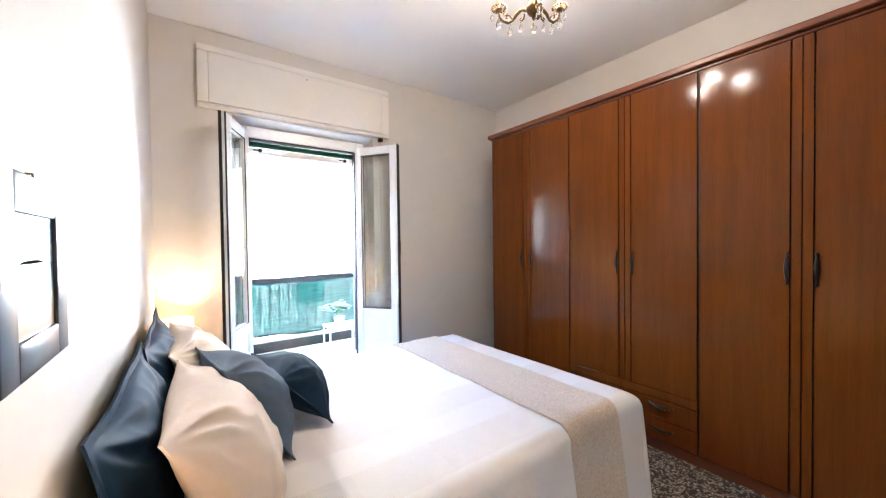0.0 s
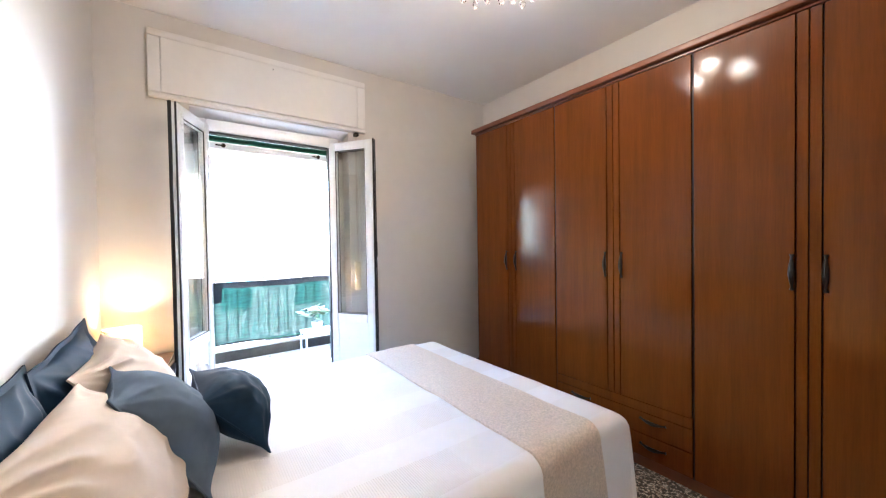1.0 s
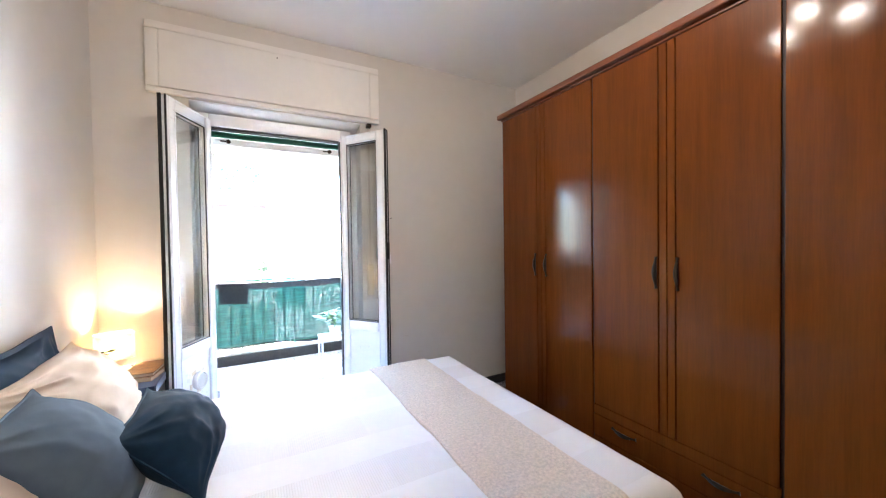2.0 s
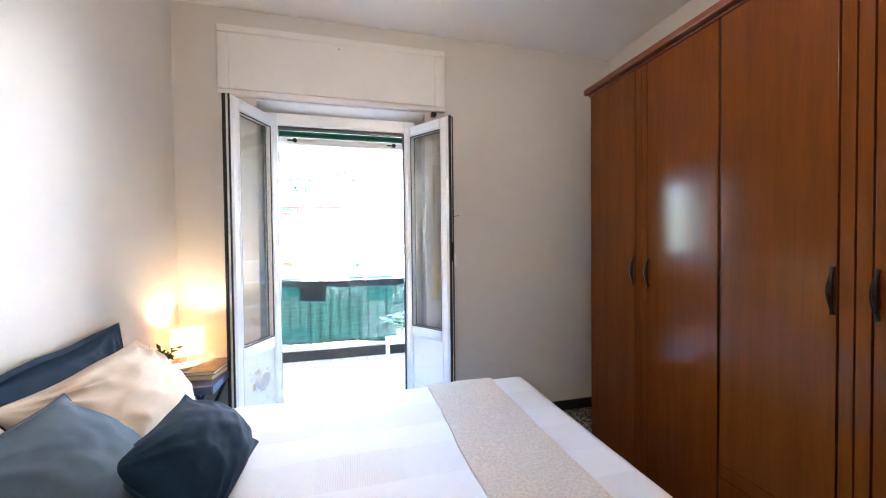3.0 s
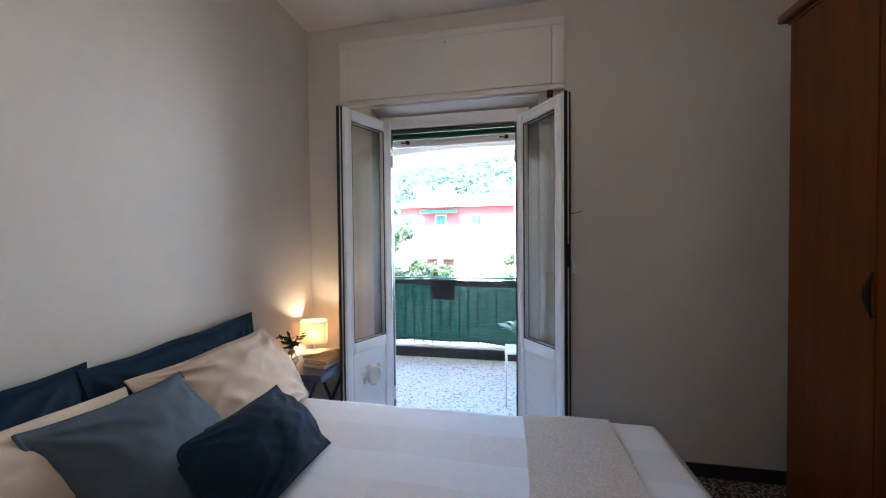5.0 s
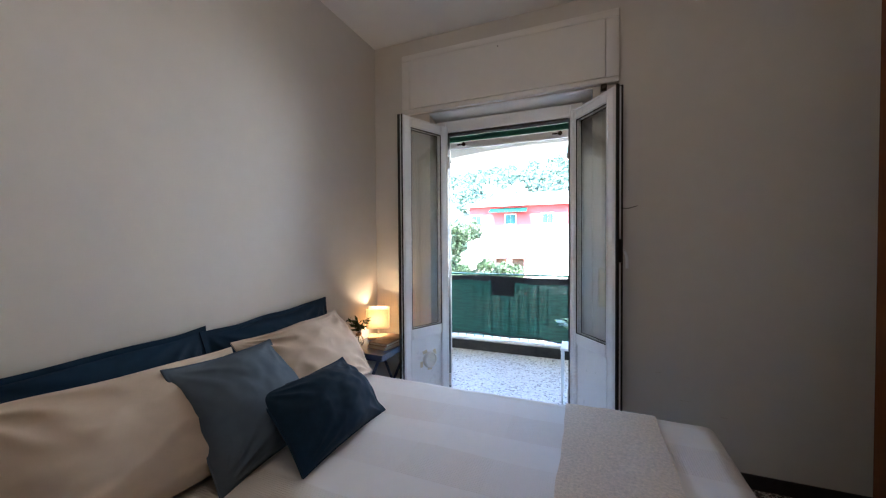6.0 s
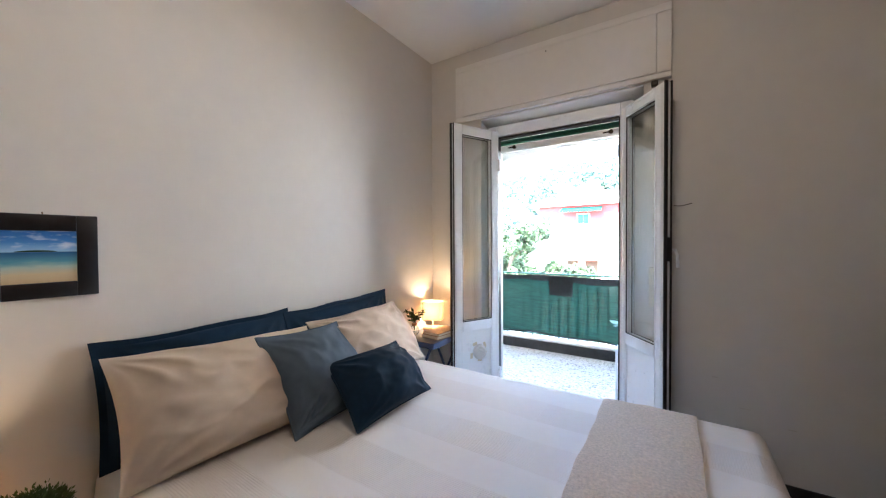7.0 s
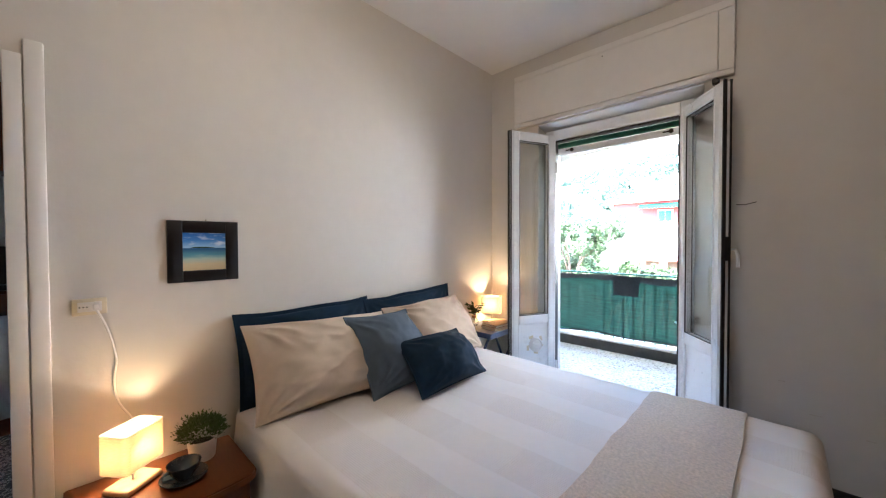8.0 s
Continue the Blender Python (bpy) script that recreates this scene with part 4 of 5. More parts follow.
SAU = (0.27, 0.895, 0.462)
single("saucer", lathe(bmesh.new(), [(0.0, 0.0), (0.042, 0.0), (0.048, 0.004), (0.085, 0.016), (0.084, 0.019), (0.048, 0.008), (0.0, 0.007)], SAU, 32), CUPM, "round blue grey ceramic saucer under a cup", "saucer")
cup = thing("cup", (SAU[0], SAU[1], SAU[2] + 0.0085), "wide blue grey ceramic cup on its saucer", "cup")
part("bowl", lathe(bmesh.new(), [(0.0, 0.0), (0.030, 0.0), (0.032, 0.006), (0.054, 0.034), (0.061, 0.060), (0.058, 0.060), (0.050, 0.034), (0.024, 0.010), (0.0, 0.009)], (SAU[0], SAU[1], SAU[2] + 0.0085), 32), CUPM, cup)
part("handle", tube(bmesh.new(), [(SAU[0] + 0.012 * 0 + 0.02, SAU[1] - 0.053, SAU[2] + 0.058), (SAU[0] + 0.03, SAU[1] - 0.078, SAU[2] + 0.055), (SAU[0] + 0.03, SAU[1] - 0.078, SAU[2] + 0.035), (SAU[0] + 0.018, SAU[1] - 0.042, SAU[2] + 0.026)], 0.0045, 8), CUPM, cup)

# socket, plug and lead on the wall
sock = thing("wall_socket", (0, 0.634, 1.18), "ivory plastic wall socket plate with a plug", "socket")
part("plate", boxed(0.0, 0.009, 0.582, 0.686, 1.150, 1.218, 0.004), IVORY, sock)
part("insert", boxed(0.009, 0.012, 0.598, 0.67, 1.164, 1.204, 0.002), CERAM, sock)
bm = bmesh.new()
for y in (0.604, 0.615, 0.626):
    lathe(bm, [(0.003, 0), (0.003, 0.001)], steps=8, m=pose(0.0121, y, 1.184, 0, 90, 0))
part("hole", bm, BLACK, sock)
plug = part("plug", boxed(0.0125, 0.046, 0.642, 0.664, 1.172, 1.198, 0.006), CERAM, sock, "white plug")
lead = curve_points((0.035, 0.653, 1.172), (0.03, 0.70, 1.06), (0.012, 0.712, 0.94), 10) + curve_points((0.012, 0.712, 0.94), (0.008, 0.685, 0.80), (0.012, 0.735, 0.72), 10)[1:] + curve_points((0.012, 0.735, 0.72), (0.03, 0.80, 0.62), (0.06, 0.775, 0.475), 10)[1:]
single("lamp_lead", tube(bmesh.new(), lead, 0.0045, 8), CERAM, "white lamp lead hanging from the wall socket", "cable")

# framed seascape
pic = thing("framed_picture", (0.012, 1.045, 1.26), "small seascape print in a wide black frame on the wall", "picture")
bm = bmesh.new()
y0, y1, z0, z1, iy0, iy1, iz0, iz1 = 0.890, 1.187, 1.257, 1.552, 0.950, 1.130, 1.312, 1.494
box(bm, 0.001, 0.014, y0, iy0, z0, z1, 0.003)
box(bm, 0.001, 0.014, iy1, y1, z0, z1, 0.003)
box(bm, 0.001, 0.014, iy0, iy1, z0, iz0, 0.003)
box(bm, 0.001, 0.014, iy0, iy1, iz1, z1, 0.003)
part("frame", bm, BLACKP, pic, "wide flat black frame")


def print_material():
    """Sky with soft cloud, a far island, blue sea turning to sand."""
    m = bpy.data.materials.new("seascape_print")
    m.use_nodes = True
    nt = m.node_tree
    b = nt.nodes["Principled BSDF"]
    b.inputs["Roughness"].default_value = 0.3
    b.inputs["Coat Weight"].default_value, b.inputs["Coat Roughness"].default_value = 0.3, 0.15
    at, sep = nt.nodes.new("ShaderNodeTexCoord"), nt.nodes.new("ShaderNodeSeparateXYZ")
    nt.links.new(at.outputs["Object"], sep.inputs["Vector"])
    mr = nt.nodes.new("ShaderNodeMapRange")
    mr.inputs["From Min"].default_value, mr.inputs["From Max"].default_value = iz0, iz1
    nz, mp = nt.nodes.new("ShaderNodeTexNoise"), nt.nodes.new("ShaderNodeMapping")
    mp.inputs["Scale"].default_value = (1, 1, 3.5)
    nz.inputs["Scale"].default_value, nz.inputs["Detail"].default_value = 14, 6
    nt.links.new(at.outputs["Object"], mp.inputs["Vector"])
    nt.links.new(mp.outputs["Vector"], nz.inputs["Vector"])
    ramp = nt.nodes.new("ShaderNodeValToRGB")
    els = [(0.0, (0.58, 0.42, 0.24)), (0.16, (0.62, 0.50, 0.30)), (0.30, (0.42, 0.52, 0.46)), (0.42, (0.10, 0.30, 0.42)), (0.585, (0.015, 0.10, 0.27)),
           (0.60, (0.35, 0.55, 0.75)), (0.78, (0.07, 0.24, 0.60)), (1.0, (0.025, 0.13, 0.45))]
    for k, (p, c) in enumerate(els):
        el = ramp.color_ramp.elements[k] if k < 2 else ramp.color_ramp.elements.new(p)
        el.position, el.color = p, (*c, 1)
    wob = nt.nodes.new("ShaderNodeMath")
    wob.operation = "MULTIPLY_ADD"
    wob.inputs[1].default_value, wob.inputs[2].default_value = 0.16, -0.08
    low = nt.nodes.new("ShaderNodeMath")
    low.operation = "LESS_THAN"
    low.inputs[1].default_value = 0.45
    mul = nt.nodes.new("ShaderNodeMath")
    mul.operation = "MULTIPLY"
    add = nt.nodes.new("ShaderNodeMath")
    nt.links.new(sep.outputs["Z"], mr.inputs["Value"])
    nt.links.new(nz.outputs["Fac"], wob.inputs[0])
    nt.links.new(mr.outputs["Result"], low.inputs[0])
    nt.links.new(wob.outputs[0], mul.inputs[0])
    nt.links.new(low.outputs[0], mul.inputs[1])
    nt.links.new(mr.outputs["Result"], add.inputs[0])
    nt.links.new(mul.outputs[0], add.inputs[1])
    nt.links.new(add.outputs[0], ramp.inputs["Fac"])
    cloud = nt.nodes.new("ShaderNodeMapRange")
    cloud.inputs["From Min"].default_value, cloud.inputs["From Max"].default_value, cloud.inputs["To Max"].default_value = 0.50, 0.66, 0.75
    nt.links.new(nz.outputs["Fac"], cloud.inputs["Value"])
    high = nt.nodes.new("ShaderNodeMapRange")
    high.inputs["From Min"].default_value, high.inputs["From Max"].default_value = 0.61, 0.70
    nt.links.new(mr.outputs["Result"], high.inputs["Value"])
    cm = nt.nodes.new("ShaderNodeMath")
    cm.operation = "MULTIPLY"
    nt.links.new(cloud.outputs["Result"], cm.inputs[0])
    nt.links.new(high.outputs["Result"], cm.inputs[1])
    mix = nt.nodes.new("ShaderNodeMix")
    mix.data_type = "RGBA"
    mix.inputs["B"].default_value = (0.8, 0.82, 0.86, 1)
    nt.links.new(cm.outputs[0], mix.inputs["Factor"])
    nt.links.new(ramp.outputs["Color"], mix.inputs["A"])
    nt.links.new(mix.outputs["Result"], b.inputs["Base Color"])
    return m


part("print", boxed(0.002, 0.008, iy0 - 0.002, iy1 + 0.002, iz0 - 0.002, iz1 + 0.002), print_material(), pic, "seascape with blue sky, calm sea and pale sand", smooth=False)
bm = bmesh.new()
vs = [bm.verts.new((0.0086, 1.03 + 0.05 * math.cos(math.pi * k / 12), iz0 + 0.594 * (iz1 - iz0) + 0.006 * math.sin(math.pi * k / 12))) for k in range(13)]
bm.faces.new(vs)
bmesh.ops.solidify(bm, geom=bm.faces, thickness=0.0006)
part("island", bm, LEAFD, pic)
part("hook", tube(bmesh.new(), [(0.0, 1.046, 1.559), (0.008, 1.046, 1.559), (0.008, 1.046, 1.552)], 0.002, 6), BRASS, pic)

# ---- navy folding table and what stands on it ----
TZ = 0.70
tray = thing("folding_table", (0.2, 3.14, 0), "navy blue metal folding side table with crossed legs beside the bed", "side table")
bm = boxed(0.02, 0.385, 2.90, 3.40, TZ - 0.012, TZ, 0.004)
part("tabletop", bm, BLUEM, tray)
bm = bmesh.new()
box(bm, 0.02, 0.385, 2.893, 2.899, TZ - 0.04, TZ + 0.004, 0.002)
box(bm, 0.386, 0.392, 2.893, 3.407, TZ - 0.04, TZ + 0.004, 0.002)
box(bm, 0.02, 0.385, 3.401, 3.407, TZ - 0.04, TZ + 0.004, 0.002)
part("rim", bm, BLUEM, tray)
for y in (2.93, 3.37):
    part("leg", tube(bmesh.new(), [(0.05, y, 0.011), (0.35, y, TZ - 0.024)], 0.011, 10), BLUEM, tray)
    part("leg", tube(bmesh.new(), [(0.36, y + (0.024 if y < 3 else -0.024), 0.011), (0.06, y + (0.024 if y < 3 else -0.024), TZ - 0.024)], 0.011, 10), BLUEM, tray)
part("crossbar", tube(bmesh.new(), [(0.05, 2.93, 0.06), (0.05, 3.37, 0.06)], 0.009, 8), BLUEM, tray)
part("crossbar", tube(bmesh.new(), [(0.36, 2.954, 0.06), (0.36, 3.346, 0.06)], 0.009, 8), BLUEM, tray)


def book(at, size, turn, cover, label):
    m = pose(*at, 0, 0, turn)
    w, d, h = size
    b = thing("book", at, label, "book", "books on the side table")
    bm = bmesh.new()
    box(bm, -w / 2, w / 2, -d / 2, d / 2, 0, 0.0025)
    box(bm, -w / 2, w / 2, -d / 2, d / 2, h - 0.0025, h)
    box(bm, -w / 2, -w / 2 + 0.003, -d / 2, d / 2, 0.0026, h - 0.0026)
    bm.transform(m)
    part("cover", bm, cover, b, smooth=False)
    bm = boxed(-w / 2 + 0.0035, w / 2 - 0.004, -d / 2 + 0.004, d / 2 - 0.004, 0.0027, h - 0.0027)
    bm.transform(m)
    part("pages", bm, PAPER, b, smooth=False)
    return b


book((0.294, 3.155, TZ + 0.001), (0.168, 0.285, 0.024), -10, COVER2, "tan hardback book lying on the navy table")
book((0.292, 3.152, TZ + 0.0255), (0.158, 0.265, 0.020), -5, COVER, "brown patterned book lying on another book")

VX, VY = 0.100, 3.045
vase = thing("glass_vase", (VX, VY, TZ), "small round clear glass vase holding dark leafy sprigs", "vase")
g = part("glass", lathe(bmesh.new(), [(0.0, 0.002), (0.024, 0.002), (0.036, 0.02), (0.038, 0.04), (0.030, 0.062), (0.017, 0.078), (0.019, 0.092), (0.017, 0.092), (0.015, 0.078), (0.028, 0.060), (0.035, 0.04), (0.033, 0.021), (0.022, 0.006), (0.0, 0.006)], (VX, VY, TZ), 24), WATER, vase)
g.visible_shadow = False
part("collar", lathe(bmesh.new(), [(0.0195, 0.074), (0.022, 0.078), (0.022, 0.094), (0.0195, 0.096)], (VX, VY, TZ), 20), ASH, vase, "twine round the neck")
rnd = random.Random(5)
bm, bl = bmesh.new(), bmesh.new()
for k in range(6):
    a = k * 1.05 + 0.3
    reach = rnd.uniform(0.03, 0.075)
    tip = Vector((VX + reach * math.cos(a), VY + reach * math.sin(a), TZ + rnd.uniform(0.15, 0.215)))
    tip.x = max(tip.x, 0.03)
    line = curve_points((VX, VY, TZ + 0.02), (VX, VY, TZ + 0.13), tip, 8)
    tube(bm, line, 0.0013, 5)
    for p in line[4:]:
        for _ in range(2):
            d = Vector((rnd.uniform(-1, 1), rnd.uniform(-1, 1), rnd.uniform(-0.2, 0.9))).normalized()
            s = rnd.uniform(0.017, 0.027)
            w = d.orthogonal().normalized() * s * 0.42
            n = d.cross(w)
            c = [p, p + d * s + w + n * 0.15, p + d * s * 2, p + d * s - w + n * 0.15]
            for q in c:
                q.x = max(q.x, 0.006)
            v = [bl.verts.new(q) for q in c]
            bl.faces.new((v[0], v[1], v[2]))
            bl.faces.new((v[0], v[2], v[3]))
part("stem", bm, LEAFD, vase)
part("leaves", bl, LEAFD, vase, "dark green leaves", smooth=False)

# ---- chandelier ----
CX, CY = 1.565, 1.36
chan = thing("chandelier", (CX, CY, CZ), "aged brass chandelier with lit candle bulbs and crystal drops", "chandelier")
part("canopy", lathe(bmesh.new(), [(0.0, 0.0), (0.055, 0.0), (0.05, -0.02), (0.015, -0.045), (0.0, -0.046)], (CX, CY, CZ), 24), BRASS, chan)
part("chain", tube(bmesh.new(), [(CX, CY, CZ - 0.045), (CX, CY, 2.74)], 0.006, 8), BRASS, chan)
part("body", lathe(bmesh.new(), [(0.0, 0.0), (0.008, 0.0), (0.012, 0.015), (0.026, 0.025), (0.036, 0.045), (0.034, 0.062), (0.018, 0.085), (0.014, 0.12), (0.022, 0.15), (0.026, 0.17), (0.012, 0.20), (0.006, 0.24)], (CX, CY, 2.505), 20), BRASS, chan)


def crystal_drop(bm, p, s):
    """A faceted pear drop that hangs from p."""
    lathe(bm, [(0.0, -s * 3.2), (s * 0.55, -s * 2.9), (s * 0.8, -s * 2.2), (s * 0.35, -s * 1.0), (0.0, -s * 0.5)], p, 7)
    lathe(bm, [(0.0, -s * 0.5), (s * 0.18, -s * 0.3), (s * 0.18, -s * 0.1), (0.0, 0.0)], p, 6)
    return bm


ARMS = 3
for k in range(ARMS):
    a = radians(120 * k - 5.6)
    ux, uy = math.cos(a), math.sin(a)

    def at(r, z):
        return (CX + r * ux, CY + r * uy, z - 0.03)
    pts = [at(0.035, 2.585), at(0.06, 2.60), at(0.085, 2.585), at(0.105, 2.562), at(0.13, 2.558), at(0.155, 2.575), at(0.172, 2.60), at(0.176, 2.625)]
    arm = part("arm", tube(bmesh.new(), pts, [0.006, 0.008, 0.0085, 0.006, 0.007, 0.006, 0.005, 0.0045], 8), BRASS, chan)
    for line in ([at(0.045, 2.575), at(0.05, 2.552), at(0.062, 2.545), at(0.069, 2.556), at(0.061, 2.563)], [at(0.108, 2.57), at(0.12, 2.592), at(0.136, 2.597), at(0.139, 2.584), at(0.13, 2.58)]):
        part("scroll", tube(bmesh.new(), line, [0.0045, 0.0045, 0.004, 0.0035, 0.0025], 6), BRASS, arm)
    bm = bmesh.new()
    for j in range(16):
        b = 2 * math.pi * j / 16
        c = (CX + 0.176 * ux + 0.034 * math.cos(b), CY + 0.176 * uy + 0.034 * math.sin(b), 2.615)
        lathe(bm, [(0.0, -0.006), (0.0055, -0.003), (0.0055, 0.003), (0.0, 0.006)], c, 6)
        tube(bm, [at(0.176, 2.628), c], 0.0014, 4)
    lathe(bm, [(0.0, 0.0), (0.013, 0.003), (0.017, 0.012), (0.011, 0.014), (0.0, 0.014)], at(0.176, 2.626), 14)
    part("drip_pan", bm, BRASS, arm, "pierced brass drip pan")
    part("candle", lathe(bmesh.new(), [(0.0, 0.0), (0.0105, 0.0), (0.0105, 0.105), (0.008, 0.108), (0.0, 0.108)], at(0.176, 2.6405), 14), WAX, arm, "yellow candle sleeve")
    part("bulb", lathe(bmesh.new(), [(0.0, 0.0), (0.009, 0.002), (0.015, 0.022), (0.010, 0.045), (0.0, 0.062)], at(0.176, 2.749), 12), BULB, arm, "lit flame bulb")
    bulb_light("chandelier_light", at(0.176, 2.835), 0.19, 0.016, (1.0, 0.79, 0.58))
    for r, z, s in ((0.212, 2.637, 0.014), (0.142, 2.637, 0.014), (0.176, 2.610, 0.022), (0.118, 2.548, 0.018), (0.064, 2.543, 0.016)):
        part("crystal", crystal_drop(bmesh.new(), at(r, z), s), CRYSTAL, arm, smooth=False)
part("crystal", crystal_drop(bmesh.new(), (CX, CY, 2.505), 0.021), CRYSTAL, chan, smooth=False)

# a stub of cable on the wall beside the balcony door
single("wall_cable", tube(bmesh.new(), [(1.86, NY - 0.003, 1.672), (1.90, NY - 0.006, 1.668), (1.955, NY - 0.004, 1.682)], 0.0022, 6), BRONZE, "short dark cable stub on the plaster wall", "cable")

for x, z, w in ((2.19, 0.46, 0.05), (2.40, 0.39, 0.035), (2.06, 0.62, 0.03)):
    single("scuff", boxed(x, x + w, NY - 0.0012, NY + 0.001, z, z + 0.005, 0.0005), STONE, "faint brown scuff on the plaster wall", "scuff mark", "structure")

# ---- plant and stands on the balcony ----
PX, PY, PZ = 1.60, 4.26, 0.52
ptab = thing("balcony_table", (1.625, 4.25, BZ), "white square metal side table on the balcony", "side table")
part("tabletop", boxed(1.44, 1.81, 4.12, 4.37, PZ - 0.022, PZ, 0.004), WHITE, ptab)
for x in (1.453, 1.797):
    for y in (4.133, 4.357):
        part("leg", boxed(x - 0.009, x + 0.009, y - 0.009, y + 0.009, BZ, PZ - 0.0225, 0.003), WHITE, ptab)
pl = thing("potted_plant", (PX, PY, PZ), "large leaved green plant in a white pot on the balcony table", "plant")
part("pot", lathe(bmesh.new(), [(0.0, 0.001), (0.050, 0.001), (0.062, 0.085), (0.058, 0.085), (0.055, 0.072), (0.0, 0.070)], (PX, PY, PZ), 24), CERAM, pl, "white pot")
rnd = random.Random(9)
bs, bl = bmesh.new(), bmesh.new()
for k in range(34):
    a, r, h = rnd.uniform(0, 6.28), rnd.uniform(0.04, 0.13), rnd.uniform(0.08, 0.22)
    tip = Vector((PX + r * math.cos(a), PY + r * math.sin(a), PZ + 0.07 + h * (1.1 - r * 2)))
    tube(bs, curve_points((PX, PY, PZ + 0.07), (PX, PY, tip.z + 0.03), tip, 5), 0.0025, 5)
    out = Vector((math.cos(a), math.sin(a), rnd.uniform(-0.6, 0.1))).normalized()
    side = Vector((-math.sin(a), math.cos(a), rnd.uniform(-0.3, 0.3))).normalized()
    up = side.cross(out)
    s = rnd.uniform(0.044, 0.064)
    rim = [tip + up * 0.0]
    for u, v, w in ((0.15, 0.55, 0.10), (0.7, 0.85, 0.12), (1.4, 0.55, 0.06), (2.0, 0.0, -0.12), (1.4, -0.55, 0.06), (0.7, -0.85, 0.12), (0.15, -0.55, 0.10)):
        rim.append(tip + out * s * u * 0.8 + side * s * v * 0.8 + up * s * w)
    mid = [tip, tip + out * s * 0.56, tip + out * s * 1.1]
    rv = [bl.verts.new(q) for q in rim]
    mv = [bl.verts.new(mid[1] - up * s * 0.05), bl.verts.new(mid[2] - up * s * 0.06)]
    for tri in ((0, 1, 8), (1, 2, 8), (2, 3, 9), (2, 9, 8), (3, 4, 9), (4, 5, 9), (5, 6, 9), (6, 8, 9), (6, 7, 8), (7, 0, 8)):
        bl.faces.new([(rv + mv)[i] for i in tri])
part("stem", bs, LEAF, pl)
part("leaves", bl, LEAF, pl, "broad fresh green leaves")

shelf = thing("balcony_shelf", (3.4, 4.55, BZ), "white open shelf unit on the balcony", "shelf")
for z in (0.20, 0.55, 0.90, 1.2):
    part("board", boxed(3.2, 3.5, 4.1, 5.0, z, z + 0.02, 0.003), WHITE, shelf)
for x, y in ((3.2, 4.08), (3.48, 4.08), (3.2, 5.002), (3.48, 5.002)):
    part("post", boxed(x, x + 0.018, y, y + 0.018, BZ, 1.24, 0.003), WHITE, shelf)

# ---- the room beyond the doorway ----
bm = bmesh.new()
box(bm, -3.75, -3.6, -2.4, 1.3, 0, CZ)
box(bm, -3.75, -3.6, 2.1, 2.6, 0, CZ)
box(bm, -3.75, -3.6, 1.3, 2.1, 2.1, CZ)
box(bm, -3.75, -3.6, 1.3, 2.1, 0, 1.3)
single("wall_beyond", bm, WALL, "cream plaster wall of the room beyond the doorway", "wall", "structure", smooth=False)
bm = bmesh.new()
box(bm, -3.6, -0.101, 2.45, 2.6, 0, CZ)
box(bm, -3.6, -0.101, -2.4, -2.25, 0, CZ)
box(bm, -0.10, 0, -2.4, SY - 0.251, 0, CZ)
single("wall_beyond", bm, WALL, "cream plaster wall of the room beyond the doorway", "wall", "structure", smooth=False)
single("floor_beyond", boxed(-3.6, -0.0, -2.25, SY - 0.001, -0.2, 0.0), FLOOR, "dark terrazzo floor of the room beyond the doorway", "floor", "structure", smooth=False)
# unseen strip past the room's north wall is added to block the sun
single("ceiling_beyond", boxed(-3.75, -0.151, -2.4, NY + 0.159, CZ, CZ + 0.25), CEIL, "white plaster ceiling of the room beyond the doorway", "ceiling", "structure", smooth=False)
dress = thing("chest_of_drawers", (-3.3, 0.2, 0), "orange brown wooden chest of drawers in the room beyond", "chest")
part("body", boxed(-3.59, -3.12, -0.7, 1.0, 0.06, 0.98, 0.01), STAND, dress)
part("top", boxed(-3.59, -3.09, -0.72, 1.02, 0.981, 1.01, 0.006), STAND, dress)
tv = thing("television", (-3.3, 0.2, 1.011), "black flat television on the wooden chest", "television")
part("screen", boxed(-3.30, -3.25, -0.5, 0.9, 1.06, 1.42, 0.008), BLACKP, tv)
part("foot", boxed(-3.36, -3.16, 0.0, 0.4, 1.011, 1.059, 0.006), BLACKP, tv)
single("wall_cupboard", boxed(-3.59, -3.2, -0.7, 1.0, 2.12, 2.95, 0.01), STAND, "orange brown wooden cupboard high on the wall", "cupboard")
obed = thing("bed", (-2.2, 0.2, 0), "bed under a white sheet in the room beyond the doorway", "bed")
bm = bmesh.new()
rows, cols = 24, 40
grid = []
for i in range(rows + 1):
    line = []
    for j in range(cols + 1):
        s, t = i / rows, j / cols
        y = -0.8 + 1.45 * t
        over = max(0.0, s - 0.7) / 0.3
        x = -2.95 + 0.9 * min(1, s / 0.7) + 0.10 * over + 0.035 * over * math.sin(y * 16)
        z = 0.80 - 0.62 * over + 0.02 * noise.noise((x * 4, y * 4, 2)) + 0.03 * math.sin(math.pi * min(1, s / 0.7))
        line.append(bm.verts.new((x, y, z)))
    grid.append(line)
for i in range(rows):
    for j in range(cols):
        bm.faces.new((grid[i][j], grid[i + 1][j], grid[i + 1][j + 1], grid[i][j + 1]))
bmesh.ops.solidify(bm, geom=bm.faces, thickness=0.01)
part("sheet", bm, SPREAD, obed, "white sheet hanging in folds")
part("mattress", boxed(-2.95, -2.10, -0.78, 0.62, 0.25, 0.77, 0.04), CERAM, obed)
part("base", boxed(-2.93, -2.14, -0.76, 0.60, 0.0, 0.249, 0.01), WOODD, obed)

# ---- outside ----
GZ = -7.0
single("ground", boxed(-400, 400, BY + 1.0, 600, GZ - 1, GZ), GROUND, "garden ground far below the balcony", "ground", "structure", smooth=False)


